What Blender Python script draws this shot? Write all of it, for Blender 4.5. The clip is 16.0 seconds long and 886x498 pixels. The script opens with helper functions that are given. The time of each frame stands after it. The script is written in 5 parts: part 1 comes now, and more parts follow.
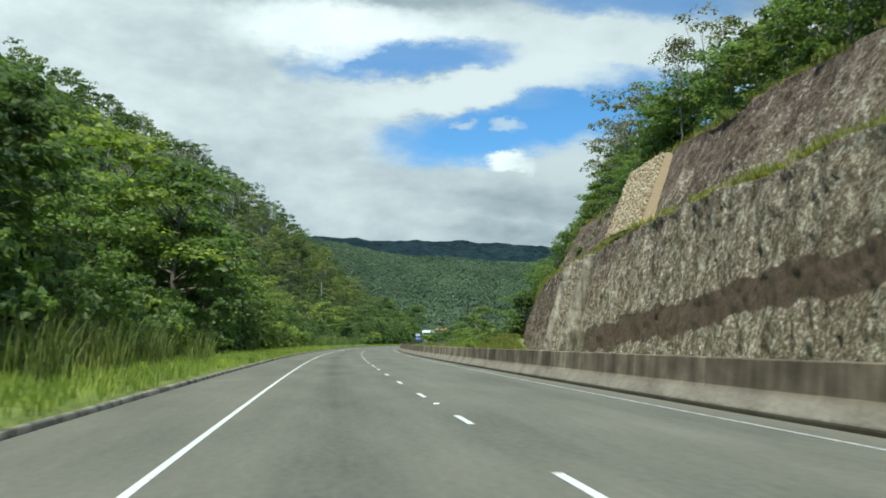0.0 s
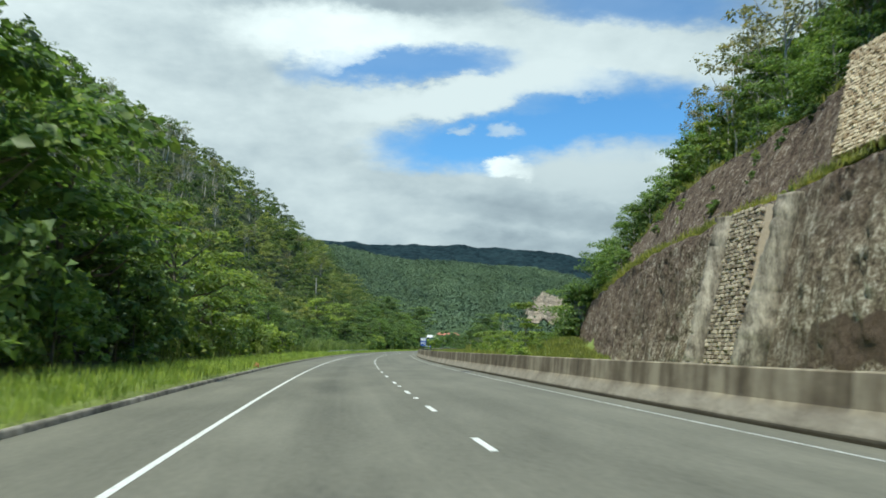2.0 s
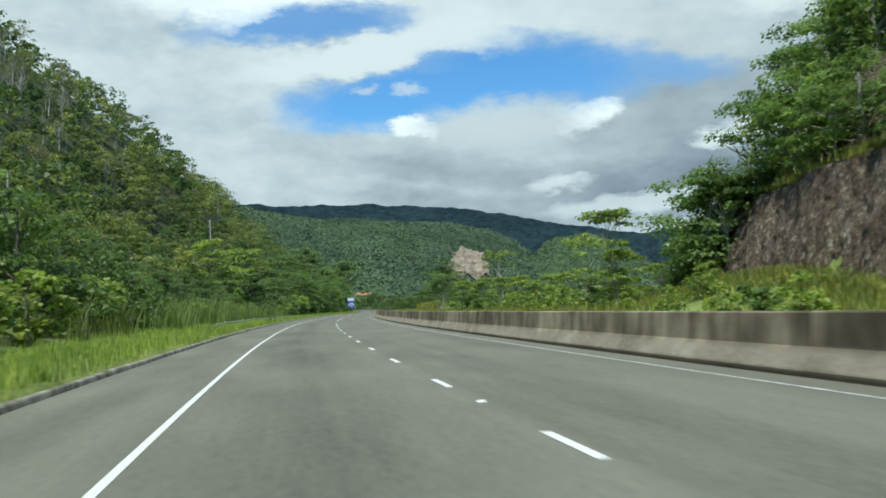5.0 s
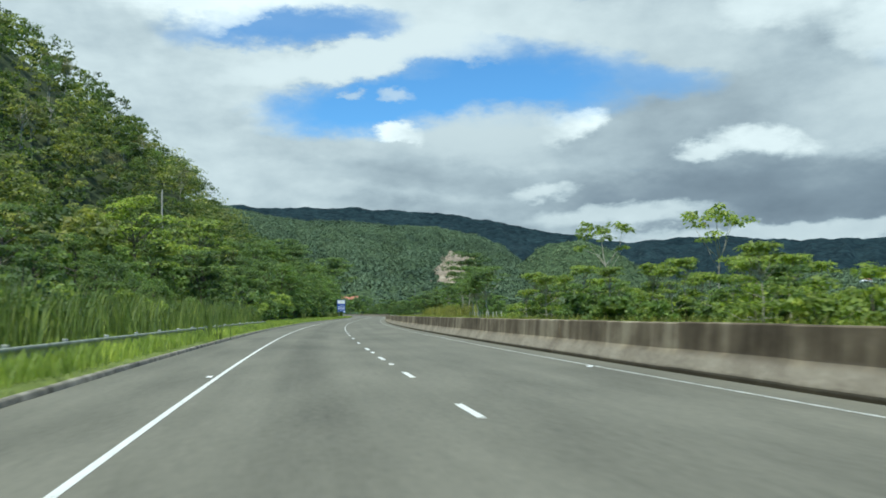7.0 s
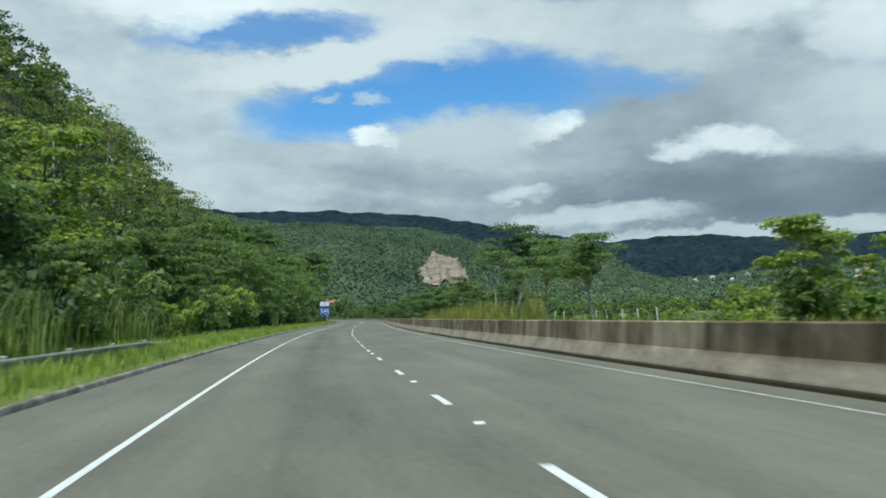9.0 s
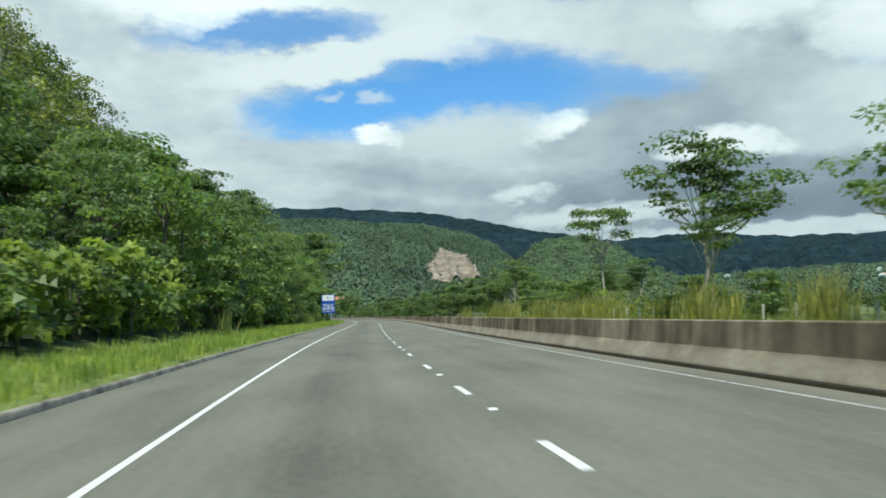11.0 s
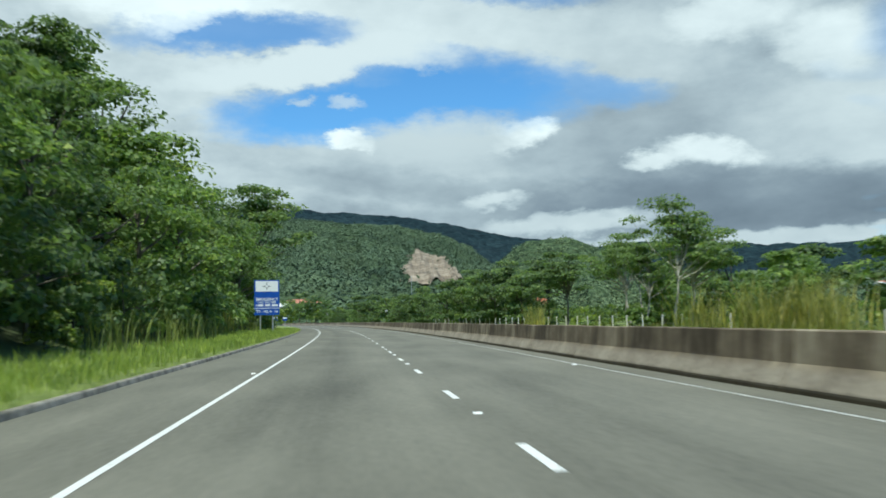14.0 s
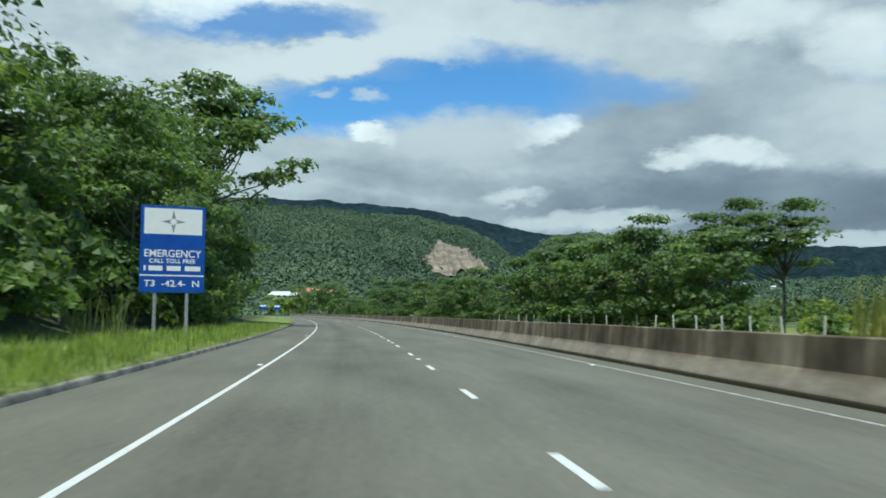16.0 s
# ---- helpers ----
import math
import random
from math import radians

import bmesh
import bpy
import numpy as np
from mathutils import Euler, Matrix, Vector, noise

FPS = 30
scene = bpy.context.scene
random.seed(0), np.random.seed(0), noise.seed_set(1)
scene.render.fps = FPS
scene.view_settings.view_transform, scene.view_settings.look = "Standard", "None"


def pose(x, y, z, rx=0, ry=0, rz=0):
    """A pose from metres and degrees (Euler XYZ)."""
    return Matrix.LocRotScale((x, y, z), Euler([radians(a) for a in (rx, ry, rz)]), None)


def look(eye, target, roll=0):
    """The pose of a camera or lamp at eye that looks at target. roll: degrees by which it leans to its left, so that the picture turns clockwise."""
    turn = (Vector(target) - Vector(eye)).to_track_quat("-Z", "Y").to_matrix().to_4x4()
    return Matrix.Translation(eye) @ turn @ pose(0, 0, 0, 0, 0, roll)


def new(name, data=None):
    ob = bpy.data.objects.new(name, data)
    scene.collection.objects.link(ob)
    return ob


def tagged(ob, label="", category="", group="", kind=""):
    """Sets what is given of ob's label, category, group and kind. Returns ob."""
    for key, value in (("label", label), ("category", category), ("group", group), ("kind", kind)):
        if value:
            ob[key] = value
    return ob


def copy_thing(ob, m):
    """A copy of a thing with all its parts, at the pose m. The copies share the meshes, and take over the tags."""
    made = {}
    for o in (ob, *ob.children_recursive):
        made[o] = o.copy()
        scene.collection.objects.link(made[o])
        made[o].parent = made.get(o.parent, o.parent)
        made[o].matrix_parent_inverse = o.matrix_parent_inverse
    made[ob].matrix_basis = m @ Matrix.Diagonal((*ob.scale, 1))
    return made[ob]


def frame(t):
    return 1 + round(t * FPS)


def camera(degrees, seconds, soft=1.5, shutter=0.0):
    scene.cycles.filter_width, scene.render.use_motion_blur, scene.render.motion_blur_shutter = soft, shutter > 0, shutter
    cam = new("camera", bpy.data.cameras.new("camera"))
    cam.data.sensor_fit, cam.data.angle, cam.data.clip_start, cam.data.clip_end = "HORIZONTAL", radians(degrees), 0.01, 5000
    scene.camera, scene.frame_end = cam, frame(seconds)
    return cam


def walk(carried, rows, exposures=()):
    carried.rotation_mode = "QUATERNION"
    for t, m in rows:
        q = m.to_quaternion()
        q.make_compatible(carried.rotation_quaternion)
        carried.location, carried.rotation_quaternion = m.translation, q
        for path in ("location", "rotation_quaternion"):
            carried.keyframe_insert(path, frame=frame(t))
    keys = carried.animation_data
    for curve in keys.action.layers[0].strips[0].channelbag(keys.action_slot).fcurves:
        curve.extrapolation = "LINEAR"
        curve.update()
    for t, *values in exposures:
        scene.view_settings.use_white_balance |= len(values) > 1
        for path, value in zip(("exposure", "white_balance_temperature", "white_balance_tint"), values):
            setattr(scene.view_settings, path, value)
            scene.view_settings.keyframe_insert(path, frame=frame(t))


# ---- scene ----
cam = camera(53.67, 16.0, soft=1.7, shutter=0.25)
PATH = [
    (0, pose(-0.23, 0.00, 1.19, 96.09, -0.01, -7.79)),
    (0.5, pose(-0.12, 9.79, 1.19, 95.99, -0.05, -7.87)),
    (1, pose(0.02, 19.87, 1.19, 96.18, -0.14, -7.96)),
    (1.5, pose(0.19, 30.24, 1.19, 96.51, -0.42, -7.85)),
    (2, pose(0.41, 40.91, 1.19, 96.44, -0.39, -8.01)),
    (2.5, pose(0.67, 51.80, 1.19, 96.19, 0.52, -8.75)),
    (3, pose(0.83, 62.85, 1.19, 96.08, 1.10, -9.56)),
    (3.5, pose(1.08, 74.07, 1.19, 96.25, 1.33, -10.07)),
    (4, pose(1.41, 85.44, 1.19, 96.03, 1.21, -11.13)),
    (4.5, pose(1.83, 96.94, 1.19, 94.71, 1.49, -12.73)),
    (5, pose(2.36, 108.56, 1.19, 93.73, 2.19, -13.81)),
    (7.5, pose(7.76, 168.13, 1.19, 94.23, 0.83, -15.18)),
    (8, pose(9.20, 180.34, 1.19, 94.21, 1.46, -15.87)),
    (8.5, pose(10.66, 192.61, 1.19, 94.30, 1.95, -16.42)),
    (11, pose(19.68, 254.11, 1.19, 94.23, 1.76, -16.20)),
    (11.5, pose(21.85, 266.46, 1.19, 94.18, 1.65, -16.82)),
    (12, pose(24.14, 278.84, 1.19, 94.28, 1.36, -16.99)),
    (12.5, pose(26.53, 291.26, 1.19, 94.43, 0.87, -17.34)),
    (13, pose(29.03, 303.75, 1.19, 94.36, 1.30, -17.75)),
    (13.5, pose(31.61, 316.32, 1.19, 94.76, 1.60, -18.32)),
    (14, pose(34.21, 328.98, 1.19, 94.58, 1.23, -18.17)),
    (14.5, pose(36.85, 341.68, 1.19, 94.18, 0.91, -17.52)),
    (15, pose(39.50, 354.36, 1.19, 93.88, 0.31, -17.39)),
    (15.5, pose(42.13, 367.04, 1.19, 94.14, -0.13, -17.36)),
    (16, pose(44.72, 379.71, 1.19, 94.24, -0.39, -17.08)),
]
walk(cam, PATH, [(0.0, 0.38, 6320, -4.0), (4.0, 0.38, 6220, -4.0), (5.5, 0.32, 6170, -4.0), (7.3, 0.36, 6120, -4.0), (8.0, 0.27, 6100, -4.0), (8.7, 0.19, 6080, -4.0), (10.5, 0.36, 6220, -4.0), (11.0, 0.40, 6300, -4.0), (12.2, 0.45, 6300, -4.0), (13.0, 0.39, 6200, -4.0), (14.0, 0.33, 6150, -4.0), (15.0, 0.20, 6020, -4.0), (16.0, 0.2, 6020, -4.0)])

# ---- world, sun, exposure ----
SUN_AZ, SUN_EL = 204.0, 61.0          # compass bearing (from +y, clockwise) and height of the sun


def nodes_of(tree):
    """Two small helpers bound to one node tree: add a node, link two sockets."""
    def add(kind, inputs=()):
        n = tree.nodes.new(kind)
        for k, v in dict(inputs).items():
            sock = n.inputs[k]
            if hasattr(v, "is_linked"):
                tree.links.new(v, sock)
            else:
                sock.default_value = v
        return n
    return add


def math_node(add, op, a, b=0.0, c=0.0, clamp=False):
    n = add("ShaderNodeMath", {0: a, 1: b, 2: c})
    n.operation, n.use_clamp = op, clamp
    return n.outputs[0]


def ramp(add, fac, stops, mode="LINEAR"):
    n = add("ShaderNodeValToRGB", {0: fac})
    n.color_ramp.interpolation = mode
    els = n.color_ramp.elements
    while len(els) < len(stops):
        els.new(0.5)
    for e, (pos, col) in zip(els, stops):
        e.position = pos
        e.color = (*col, 1) if len(col) == 3 else (col[0], col[0], col[0], 1)
    return n.outputs[0]


def make_world():
    world = bpy.data.worlds.new("sky")
    scene.world = world
    world.use_nodes = True
    t = world.node_tree
    t.nodes.clear()
    add = nodes_of(t)
    direction = add("ShaderNodeTexCoord").outputs["Generated"]
    sep = add("ShaderNodeSeparateXYZ", {0: direction})
    x, y, z = sep.outputs
    az = math_node(add, "MULTIPLY", math_node(add, "ARCTAN2", x, y), 57.2958)
    el = math_node(add, "MULTIPLY", math_node(add, "ARCSINE", z), 57.2958)
    sky = add("ShaderNodeTexSky")
    sky.sky_type, sky.sun_disc = "NISHITA", False
    sky.sun_elevation, sky.sun_rotation = radians(SUN_EL), radians(SUN_AZ)
    sky.air_density, sky.dust_density, sky.ozone_density = 1.0, 0.0, 4.0
    deep = add("ShaderNodeMix", {0: 1.0})
    deep.data_type, deep.blend_type = "RGBA", "MULTIPLY"
    t.links.new(sky.outputs[0], deep.inputs[6])
    deep.inputs[7].default_value = (0.56, 0.84, 1.05, 1)
    blue = add("ShaderNodeBackground", {"Color": deep.outputs[2], "Strength": 0.12})
    # clouds: noise in a flattened dome, so that they draw together towards the horizon
    depth = math_node(add, "ADD", math_node(add, "MAXIMUM", z, 0.0), 0.16)
    u = math_node(add, "DIVIDE", x, depth)
    v = math_node(add, "DIVIDE", y, depth)
    flat = add("ShaderNodeCombineXYZ", {0: u, 1: v, 2: 0.0}).outputs[0]
    warp = add("ShaderNodeTexNoise", {"Vector": flat, "Scale": 1.1, "Detail": 3.0, "Roughness": 0.55})
    ang = add("ShaderNodeCombineXYZ", {0: math_node(add, "MULTIPLY", az, 0.06), 1: math_node(add, "MULTIPLY", el, 0.12), 2: 0.0}).outputs[0]
    broad_n = add("ShaderNodeTexNoise", {"Vector": ang, "Scale": 1.6, "Detail": 2.0, "Roughness": 0.5})
    torn = add("ShaderNodeTexNoise", {"Vector": ang, "Scale": 9.0, "Detail": 6.0, "Roughness": 0.60})
    br, bg, _ = add("ShaderNodeSeparateColor", {0: broad_n.outputs["Color"]}).outputs
    tr, tg, tb = add("ShaderNodeSeparateColor", {0: torn.outputs["Color"]}).outputs

    def bent(base, big, k_big, small, k_small):
        first = math_node(add, "MULTIPLY_ADD", math_node(add, "SUBTRACT", big, 0.5), k_big, base)
        return math_node(add, "MULTIPLY_ADD", math_node(add, "SUBTRACT", small, 0.5), k_small, first)
    az_w = bent(az, br, 5.0, tr, 3.6)
    el_w = bent(el, bg, 2.0, tg, 1.8)

    def patch(az0, el0, ra, re, tilt, soft):
        """An oval stretch of sky with a torn edge: 1 inside, 0 outside, soft over the given share of its radius."""
        c, s = math.cos(radians(tilt)), math.sin(radians(tilt))
        da = math_node(add, "SUBTRACT", az_w, az0)
        de = math_node(add, "SUBTRACT", el_w, el0)
        p = math_node(add, "ADD", math_node(add, "MULTIPLY", da, c / ra), math_node(add, "MULTIPLY", de, s / ra))
        q = math_node(add, "ADD", math_node(add, "MULTIPLY", da, -s / re), math_node(add, "MULTIPLY", de, c / re))
        r2 = math_node(add, "ADD", math_node(add, "MULTIPLY", p, p), math_node(add, "MULTIPLY", q, q))
        n = add("ShaderNodeMapRange", {0: r2, 1: (1 - soft) ** 2, 2: (1 + soft) ** 2, 3: 1.0, 4: 0.0})
        n.interpolation_type = "SMOOTHSTEP"
        return n.outputs[0]

    def mixed(a, b, fac, top=1.0):
        """a moved towards b by fac."""
        k = math_node(add, "MULTIPLY", fac, top)
        return math_node(add, "MULTIPLY_ADD", math_node(add, "SUBTRACT", b, a), k, a)

    # tone of the closed cloud: paler over the wooded hill, greyer over the plain
    thick = add("ShaderNodeTexNoise", {"Vector": ang, "Scale": 1.5, "Detail": 4.0, "Roughness": 0.5})
    side = add("ShaderNodeMapRange", {0: az, 1: 2.0, 2: 34.0, 3: 0.575, 4: 0.485})
    tone = math_node(add, "MULTIPLY_ADD", math_node(add, "SUBTRACT", thick.outputs[0], 0.5), 0.34, side.outputs[0])
    tone = math_node(add, "MULTIPLY_ADD", math_node(add, "SUBTRACT", tb, 0.5), 0.10, tone)
    for shape, level, top in CLOUDS:
        tone = mixed(tone, level, patch(*shape), top)
    fine = add("ShaderNodeTexNoise", {"Vector": ang, "Scale": 3.6, "Detail": 5.0, "Roughness": 0.55})
    tone = math_node(add, "MULTIPLY_ADD", math_node(add, "SUBTRACT", fine.outputs[0], 0.5), 0.16, tone)
    clear = None
    for shape, top in GAPS:
        m = math_node(add, "MULTIPLY", patch(*shape), top)
        clear = m if clear is None else math_node(add, "MAXIMUM", clear, m)
    for shape, level, top in HEADS:
        m = math_node(add, "MULTIPLY", patch(*shape), top)
        tone = mixed(tone, level, m)
        clear = math_node(add, "MULTIPLY", clear, math_node(add, "SUBTRACT", 1.0, m))
    # behind and beside the view the cover is broken
    open_far = math_node(add, "ADD", math_node(add, "MULTIPLY", math_node(add, "SUBTRACT", warp.outputs[0], 0.56), 3.0),
                         math_node(add, "MULTIPLY", math_node(add, "SUBTRACT", math_node(add, "ABSOLUTE", math_node(add, "SUBTRACT", az, 12.0)), 34.0), 0.03))
    open_far = add("ShaderNodeMapRange", {0: open_far, 1: -0.2, 2: 0.5, 3: 0.0, 4: 1.0}).outputs[0]
    clear = math_node(add, "MAXIMUM", clear, open_far)
    low = add("ShaderNodeMapRange", {0: el, 1: 6.0, 2: 13.0, 3: 0.05, 4: 0.0}).outputs[0]
    tone = math_node(add, "SUBTRACT", tone, low)
    tint = ramp(add, tone, [(0.26, (0.10, 0.13, 0.175)), (0.38, (0.22, 0.265, 0.325)), (0.49, (0.40, 0.455, 0.515)), (0.58, (0.555, 0.605, 0.655)), (0.74, (0.84, 0.88, 0.92)), (0.92, (1.0, 1.0, 1.0))])
    grey = add("ShaderNodeBackground", {"Color": tint, "Strength": 0.92})
    mix = add("ShaderNodeMixShader", {0: clear, 1: grey.outputs[0], 2: blue.outputs[0]})
    out = add("ShaderNodeOutputWorld")
    t.links.new(mix.outputs[0], out.inputs[0])


# stretches of sky: bearing, height, half-width, half-height, tilt (degrees), softness of the edge
CLOUDS = [  # shading of the closed cover: shape, tone, weight
    ((4.0, 21.8, 9.0, 1.2, 0.0, 0.7), 0.43, 0.8), ((30.0, 12.8, 8.0, 3.0, -10.0, 0.9), 0.45, 0.8), ((46.0, 11.0, 6.0, 3.5, 0.0, 0.9), 0.61, 0.8),
    ((2.5, 19.6, 7.0, 1.5, -4.0, 0.6), 0.75, 0.95), ((15.5, 19.0, 8.0, 1.8, -4.0, 0.8), 0.63, 0.9), ((9.0, 8.6, 6.0, 0.6, -6.0, 0.9), 0.62, 0.5),
    ((28.0, 17.5, 6.0, 2.0, -6.0, 0.9), 0.60, 0.7), ((37.0, 18.0, 3.0, 0.9, 0.0, 0.8), 0.68, 0.8), ((43.0, 16.0, 2.2, 1.4, 0.0, 0.7), 0.70, 0.7),
    ((23.4, 11.9, 1.5, 0.65, 0.0, 0.8), 0.78, 0.9), ((35.8, 9.9, 2.3, 0.75, -8.0, 0.65), 0.74, 0.85), ((31.8, 9.6, 1.5, 0.45, 0.0, 0.7), 0.72, 0.8),
    ((18.0, 8.6, 8.0, 0.7, -4.0, 0.9), 0.46, 0.6), ((40.0, 6.7, 15.0, 1.9, 0.0, 0.5), 0.40, 0.95), ((22.3, 7.7, 1.5, 0.4, 0.0, 0.8), 0.70, 0.7),
    ((27.0, 5.9, 4.6, 0.55, 0.0, 0.7), 0.67, 0.8), ((39.0, 4.3, 14.0, 0.6, 0.0, 0.4), 0.62, 0.9)]
GAPS = [  # breaks in the cover: shape, weight
    ((5.4, 18.2, 6.4, 0.95, 4.0, 0.5), 0.9), ((12.0, 13.9, 7.8, 1.9, 7.0, 0.35), 1.0), ((19.5, 14.8, 7.2, 1.9, -4.0, 0.6), 1.0),
    ((20.8, 21.8, 6.0, 1.1, -6.0, 0.6), 0.8), ((27.5, 14.4, 4.0, 0.9, -6.0, 0.8), 0.7)]
HEADS = [  # white heads of cloud in front of the breaks: shape, tone, weight
    ((9.3, 16.5, 7.2, 0.95, 9.0, 0.4), 0.64, 1.0), ((16.2, 17.6, 3.0, 0.7, -20.0, 0.6), 0.64, 0.7), ((12.9, 11.9, 1.6, 0.5, 0.0, 0.5), 0.76, 1.0),
    ((12.2, 14.3, 0.9, 0.35, 0.0, 0.8), 0.64, 0.6), ((8.9, 14.4, 0.7, 0.25, 0.0, 0.8), 0.64, 0.6), ((18.4, 11.8, 4.2, 1.4, 0.0, 0.6), 0.585, 0.9), ((2.0, 18.9, 2.2, 0.6, 20.0, 0.7), 0.74, 0.7)]
make_world()

sun = new("sun", bpy.data.lights.new("sun", "SUN"))
sun.data.energy, sun.data.angle, sun.data.color = 3.7, radians(1.2), (1.0, 0.95, 0.86)
a, e = radians(SUN_AZ), radians(SUN_EL)
sun.matrix_world = look((0, 0, 0), (-math.sin(a) * math.cos(e), -math.cos(a) * math.cos(e), -math.sin(e)))

# ---- materials ----


def material(name, rough=0.8, metal=0.0, spec=0.3):
    m = bpy.data.materials.new(name)
    m.use_nodes = True
    t = m.node_tree
    add = nodes_of(t)
    bsdf = t.nodes["Principled BSDF"]
    bsdf.inputs["Roughness"].default_value = rough
    bsdf.inputs["Metallic"].default_value = metal
    bsdf.inputs["Specular IOR Level"].default_value = spec
    return m, t, add, bsdf


def noise_fac(add, scale, detail=4.0, rough=0.55, stretch=(1, 1, 1), coord="Object"):
    co = add("ShaderNodeTexCoord").outputs[coord]
    mp = add("ShaderNodeMapping", {0: co, 3: stretch})
    return add("ShaderNodeTexNoise", {"Vector": mp.outputs[0], "Scale": scale, "Detail": detail, "Roughness": rough}).outputs[0]


def blend(add, fac, a, b, mode="MIX"):
    n = add("ShaderNodeMix", {0: fac})
    n.data_type, n.blend_type = "RGBA", mode
    for i, v in ((6, a), (7, b)):
        if hasattr(v, "is_linked"):
            n.id_data.links.new(v, n.inputs[i])
        else:
            n.inputs[i].default_value = (*v, 1)
    return n.outputs[2]


def bump(add, t, bsdf, height, strength=0.4, dist=0.02):
    b = add("ShaderNodeBump", {"Height": height, "Strength": strength, "Distance": dist})
    t.links.new(b.outputs[0], bsdf.inputs["Normal"])


def plain(name, dark, light, scale=3.0, rough=0.8, metal=0.0, relief=0.3, dist=0.02, stretch=(1, 1, 1), spec=0.3, coord="Object", detail=6.0):
    """Two tones mixed by noise at two scales, with fine relief."""
    m, t, add, bsdf = material(name, rough, metal, spec)
    n1 = noise_fac(add, scale, detail, 0.6, stretch, coord)
    n2 = noise_fac(add, scale * 7, 3.0, 0.6, stretch, coord)
    f = math_node(add, "ADD", math_node(add, "MULTIPLY", n1, 0.7), math_node(add, "MULTIPLY", n2, 0.3))
    col = ramp(add, f, [(0.36, dark), (0.64, light)])
    t.links.new(col, bsdf.inputs["Base Color"])
    if relief:
        bump(add, t, bsdf, n2, relief, dist)
    return m


def leaf_material(name, dark, light, yellow, by_object=True):
    m, t, add, bsdf = material(name, 0.5, 0.0, 0.45)
    isl = add("ShaderNodeNewGeometry").outputs["Random Per Island"]
    obj = add("ShaderNodeObjectInfo").outputs["Random"]
    n = noise_fac(add, 0.35, 3.0)
    mid = tuple(0.45 * p + 0.55 * q for p, q in zip(dark, light))
    warm = tuple(0.6 * p + 0.4 * q for p, q in zip(light, yellow))
    col = ramp(add, isl, [(0.0, mid), (0.7, light), (1.0, warm)])
    clump = noise_fac(add, 1.1, 3.0, 0.6)
    col = blend(add, 1.0, col, ramp(add, clump, [(0.34, (0.55, 0.60, 0.58)), (0.52, (1.0, 1.0, 1.0)), (0.68, (1.75, 1.55, 1.35))]), "MULTIPLY")
    tone = ramp(add, math_node(add, "MULTIPLY_ADD", n, 0.6, math_node(add, "MULTIPLY", obj, 0.5)),
                [(0.15, (0.62, 0.66, 0.62)), (0.8, (1.3, 1.25, 1.0))])
    col = blend(add, 1.0, col, tone, "MULTIPLY")
    if not by_object:
        kind = noise_fac(add, 0.16, 2.0, 0.45)
        hue = ramp(add, kind, [(0.30, (1.15, 1.02, 1.15)), (0.42, (0.80, 0.86, 0.85)), (0.52, (1.05, 1.05, 0.95)), (0.60, (1.38, 1.30, 0.98)), (0.70, (1.25, 1.08, 1.35))])
        col = blend(add, 1.0, col, hue, "MULTIPLY")
    t.links.new(col, bsdf.inputs["Base Color"])
    tr = add("ShaderNodeBsdfTranslucent", {0: blend(add, 1.0, col, (1.40, 1.50, 0.80), "MULTIPLY")})
    mix = add("ShaderNodeMixShader", {0: 0.48, 1: bsdf.outputs[0], 2: tr.outputs[0]})
    t.links.new(mix.outputs[0], t.nodes["Material Output"].inputs[0])
    return m


LEAF = leaf_material("leaf_green", (0.065, 0.110, 0.046), (0.150, 0.230, 0.085), (0.30, 0.335, 0.125))
LEAF_DARK = leaf_material("leaf_dark", (0.060, 0.102, 0.052), (0.138, 0.206, 0.090), (0.24, 0.28, 0.125))
LEAF_LIGHT = leaf_material("leaf_light", (0.095, 0.154, 0.042), (0.225, 0.296, 0.087), (0.410, 0.378, 0.127))
LEAF_GREY = leaf_material("leaf_grey", (0.082, 0.094, 0.066), (0.192, 0.192, 0.135), (0.368, 0.275, 0.222))
WOODS = leaf_material("leaf_woods", (0.046, 0.077, 0.035), (0.123, 0.176, 0.073), (0.273, 0.275, 0.127), False)
WOODS_DARK = leaf_material("leaf_dark_woods", (0.032, 0.058, 0.028), (0.075, 0.118, 0.050), (0.15, 0.18, 0.085), False)
WOODS_PALE = leaf_material("leaf_pale_woods", (0.085, 0.108, 0.050), (0.20, 0.235, 0.105), (0.36, 0.34, 0.19), False)
GRASS_LEAF = leaf_material("grass_blade", (0.14, 0.20, 0.050), (0.25, 0.325, 0.090), (0.38, 0.40, 0.15))
REED = leaf_material("tall_grass_blade", (0.085, 0.115, 0.042), (0.165, 0.205, 0.078), (0.32, 0.30, 0.15))
CANE = leaf_material("cane_blade", (0.065, 0.098, 0.036), (0.135, 0.185, 0.068), (0.25, 0.27, 0.12))
DRY = leaf_material("dry_grass_blade", (0.17, 0.18, 0.055), (0.32, 0.31, 0.11), (0.50, 0.42, 0.19))
DRY_GREEN = leaf_material("scruffy_grass_blade", (0.12, 0.14, 0.04), (0.25, 0.27, 0.08), (0.42, 0.36, 0.17))


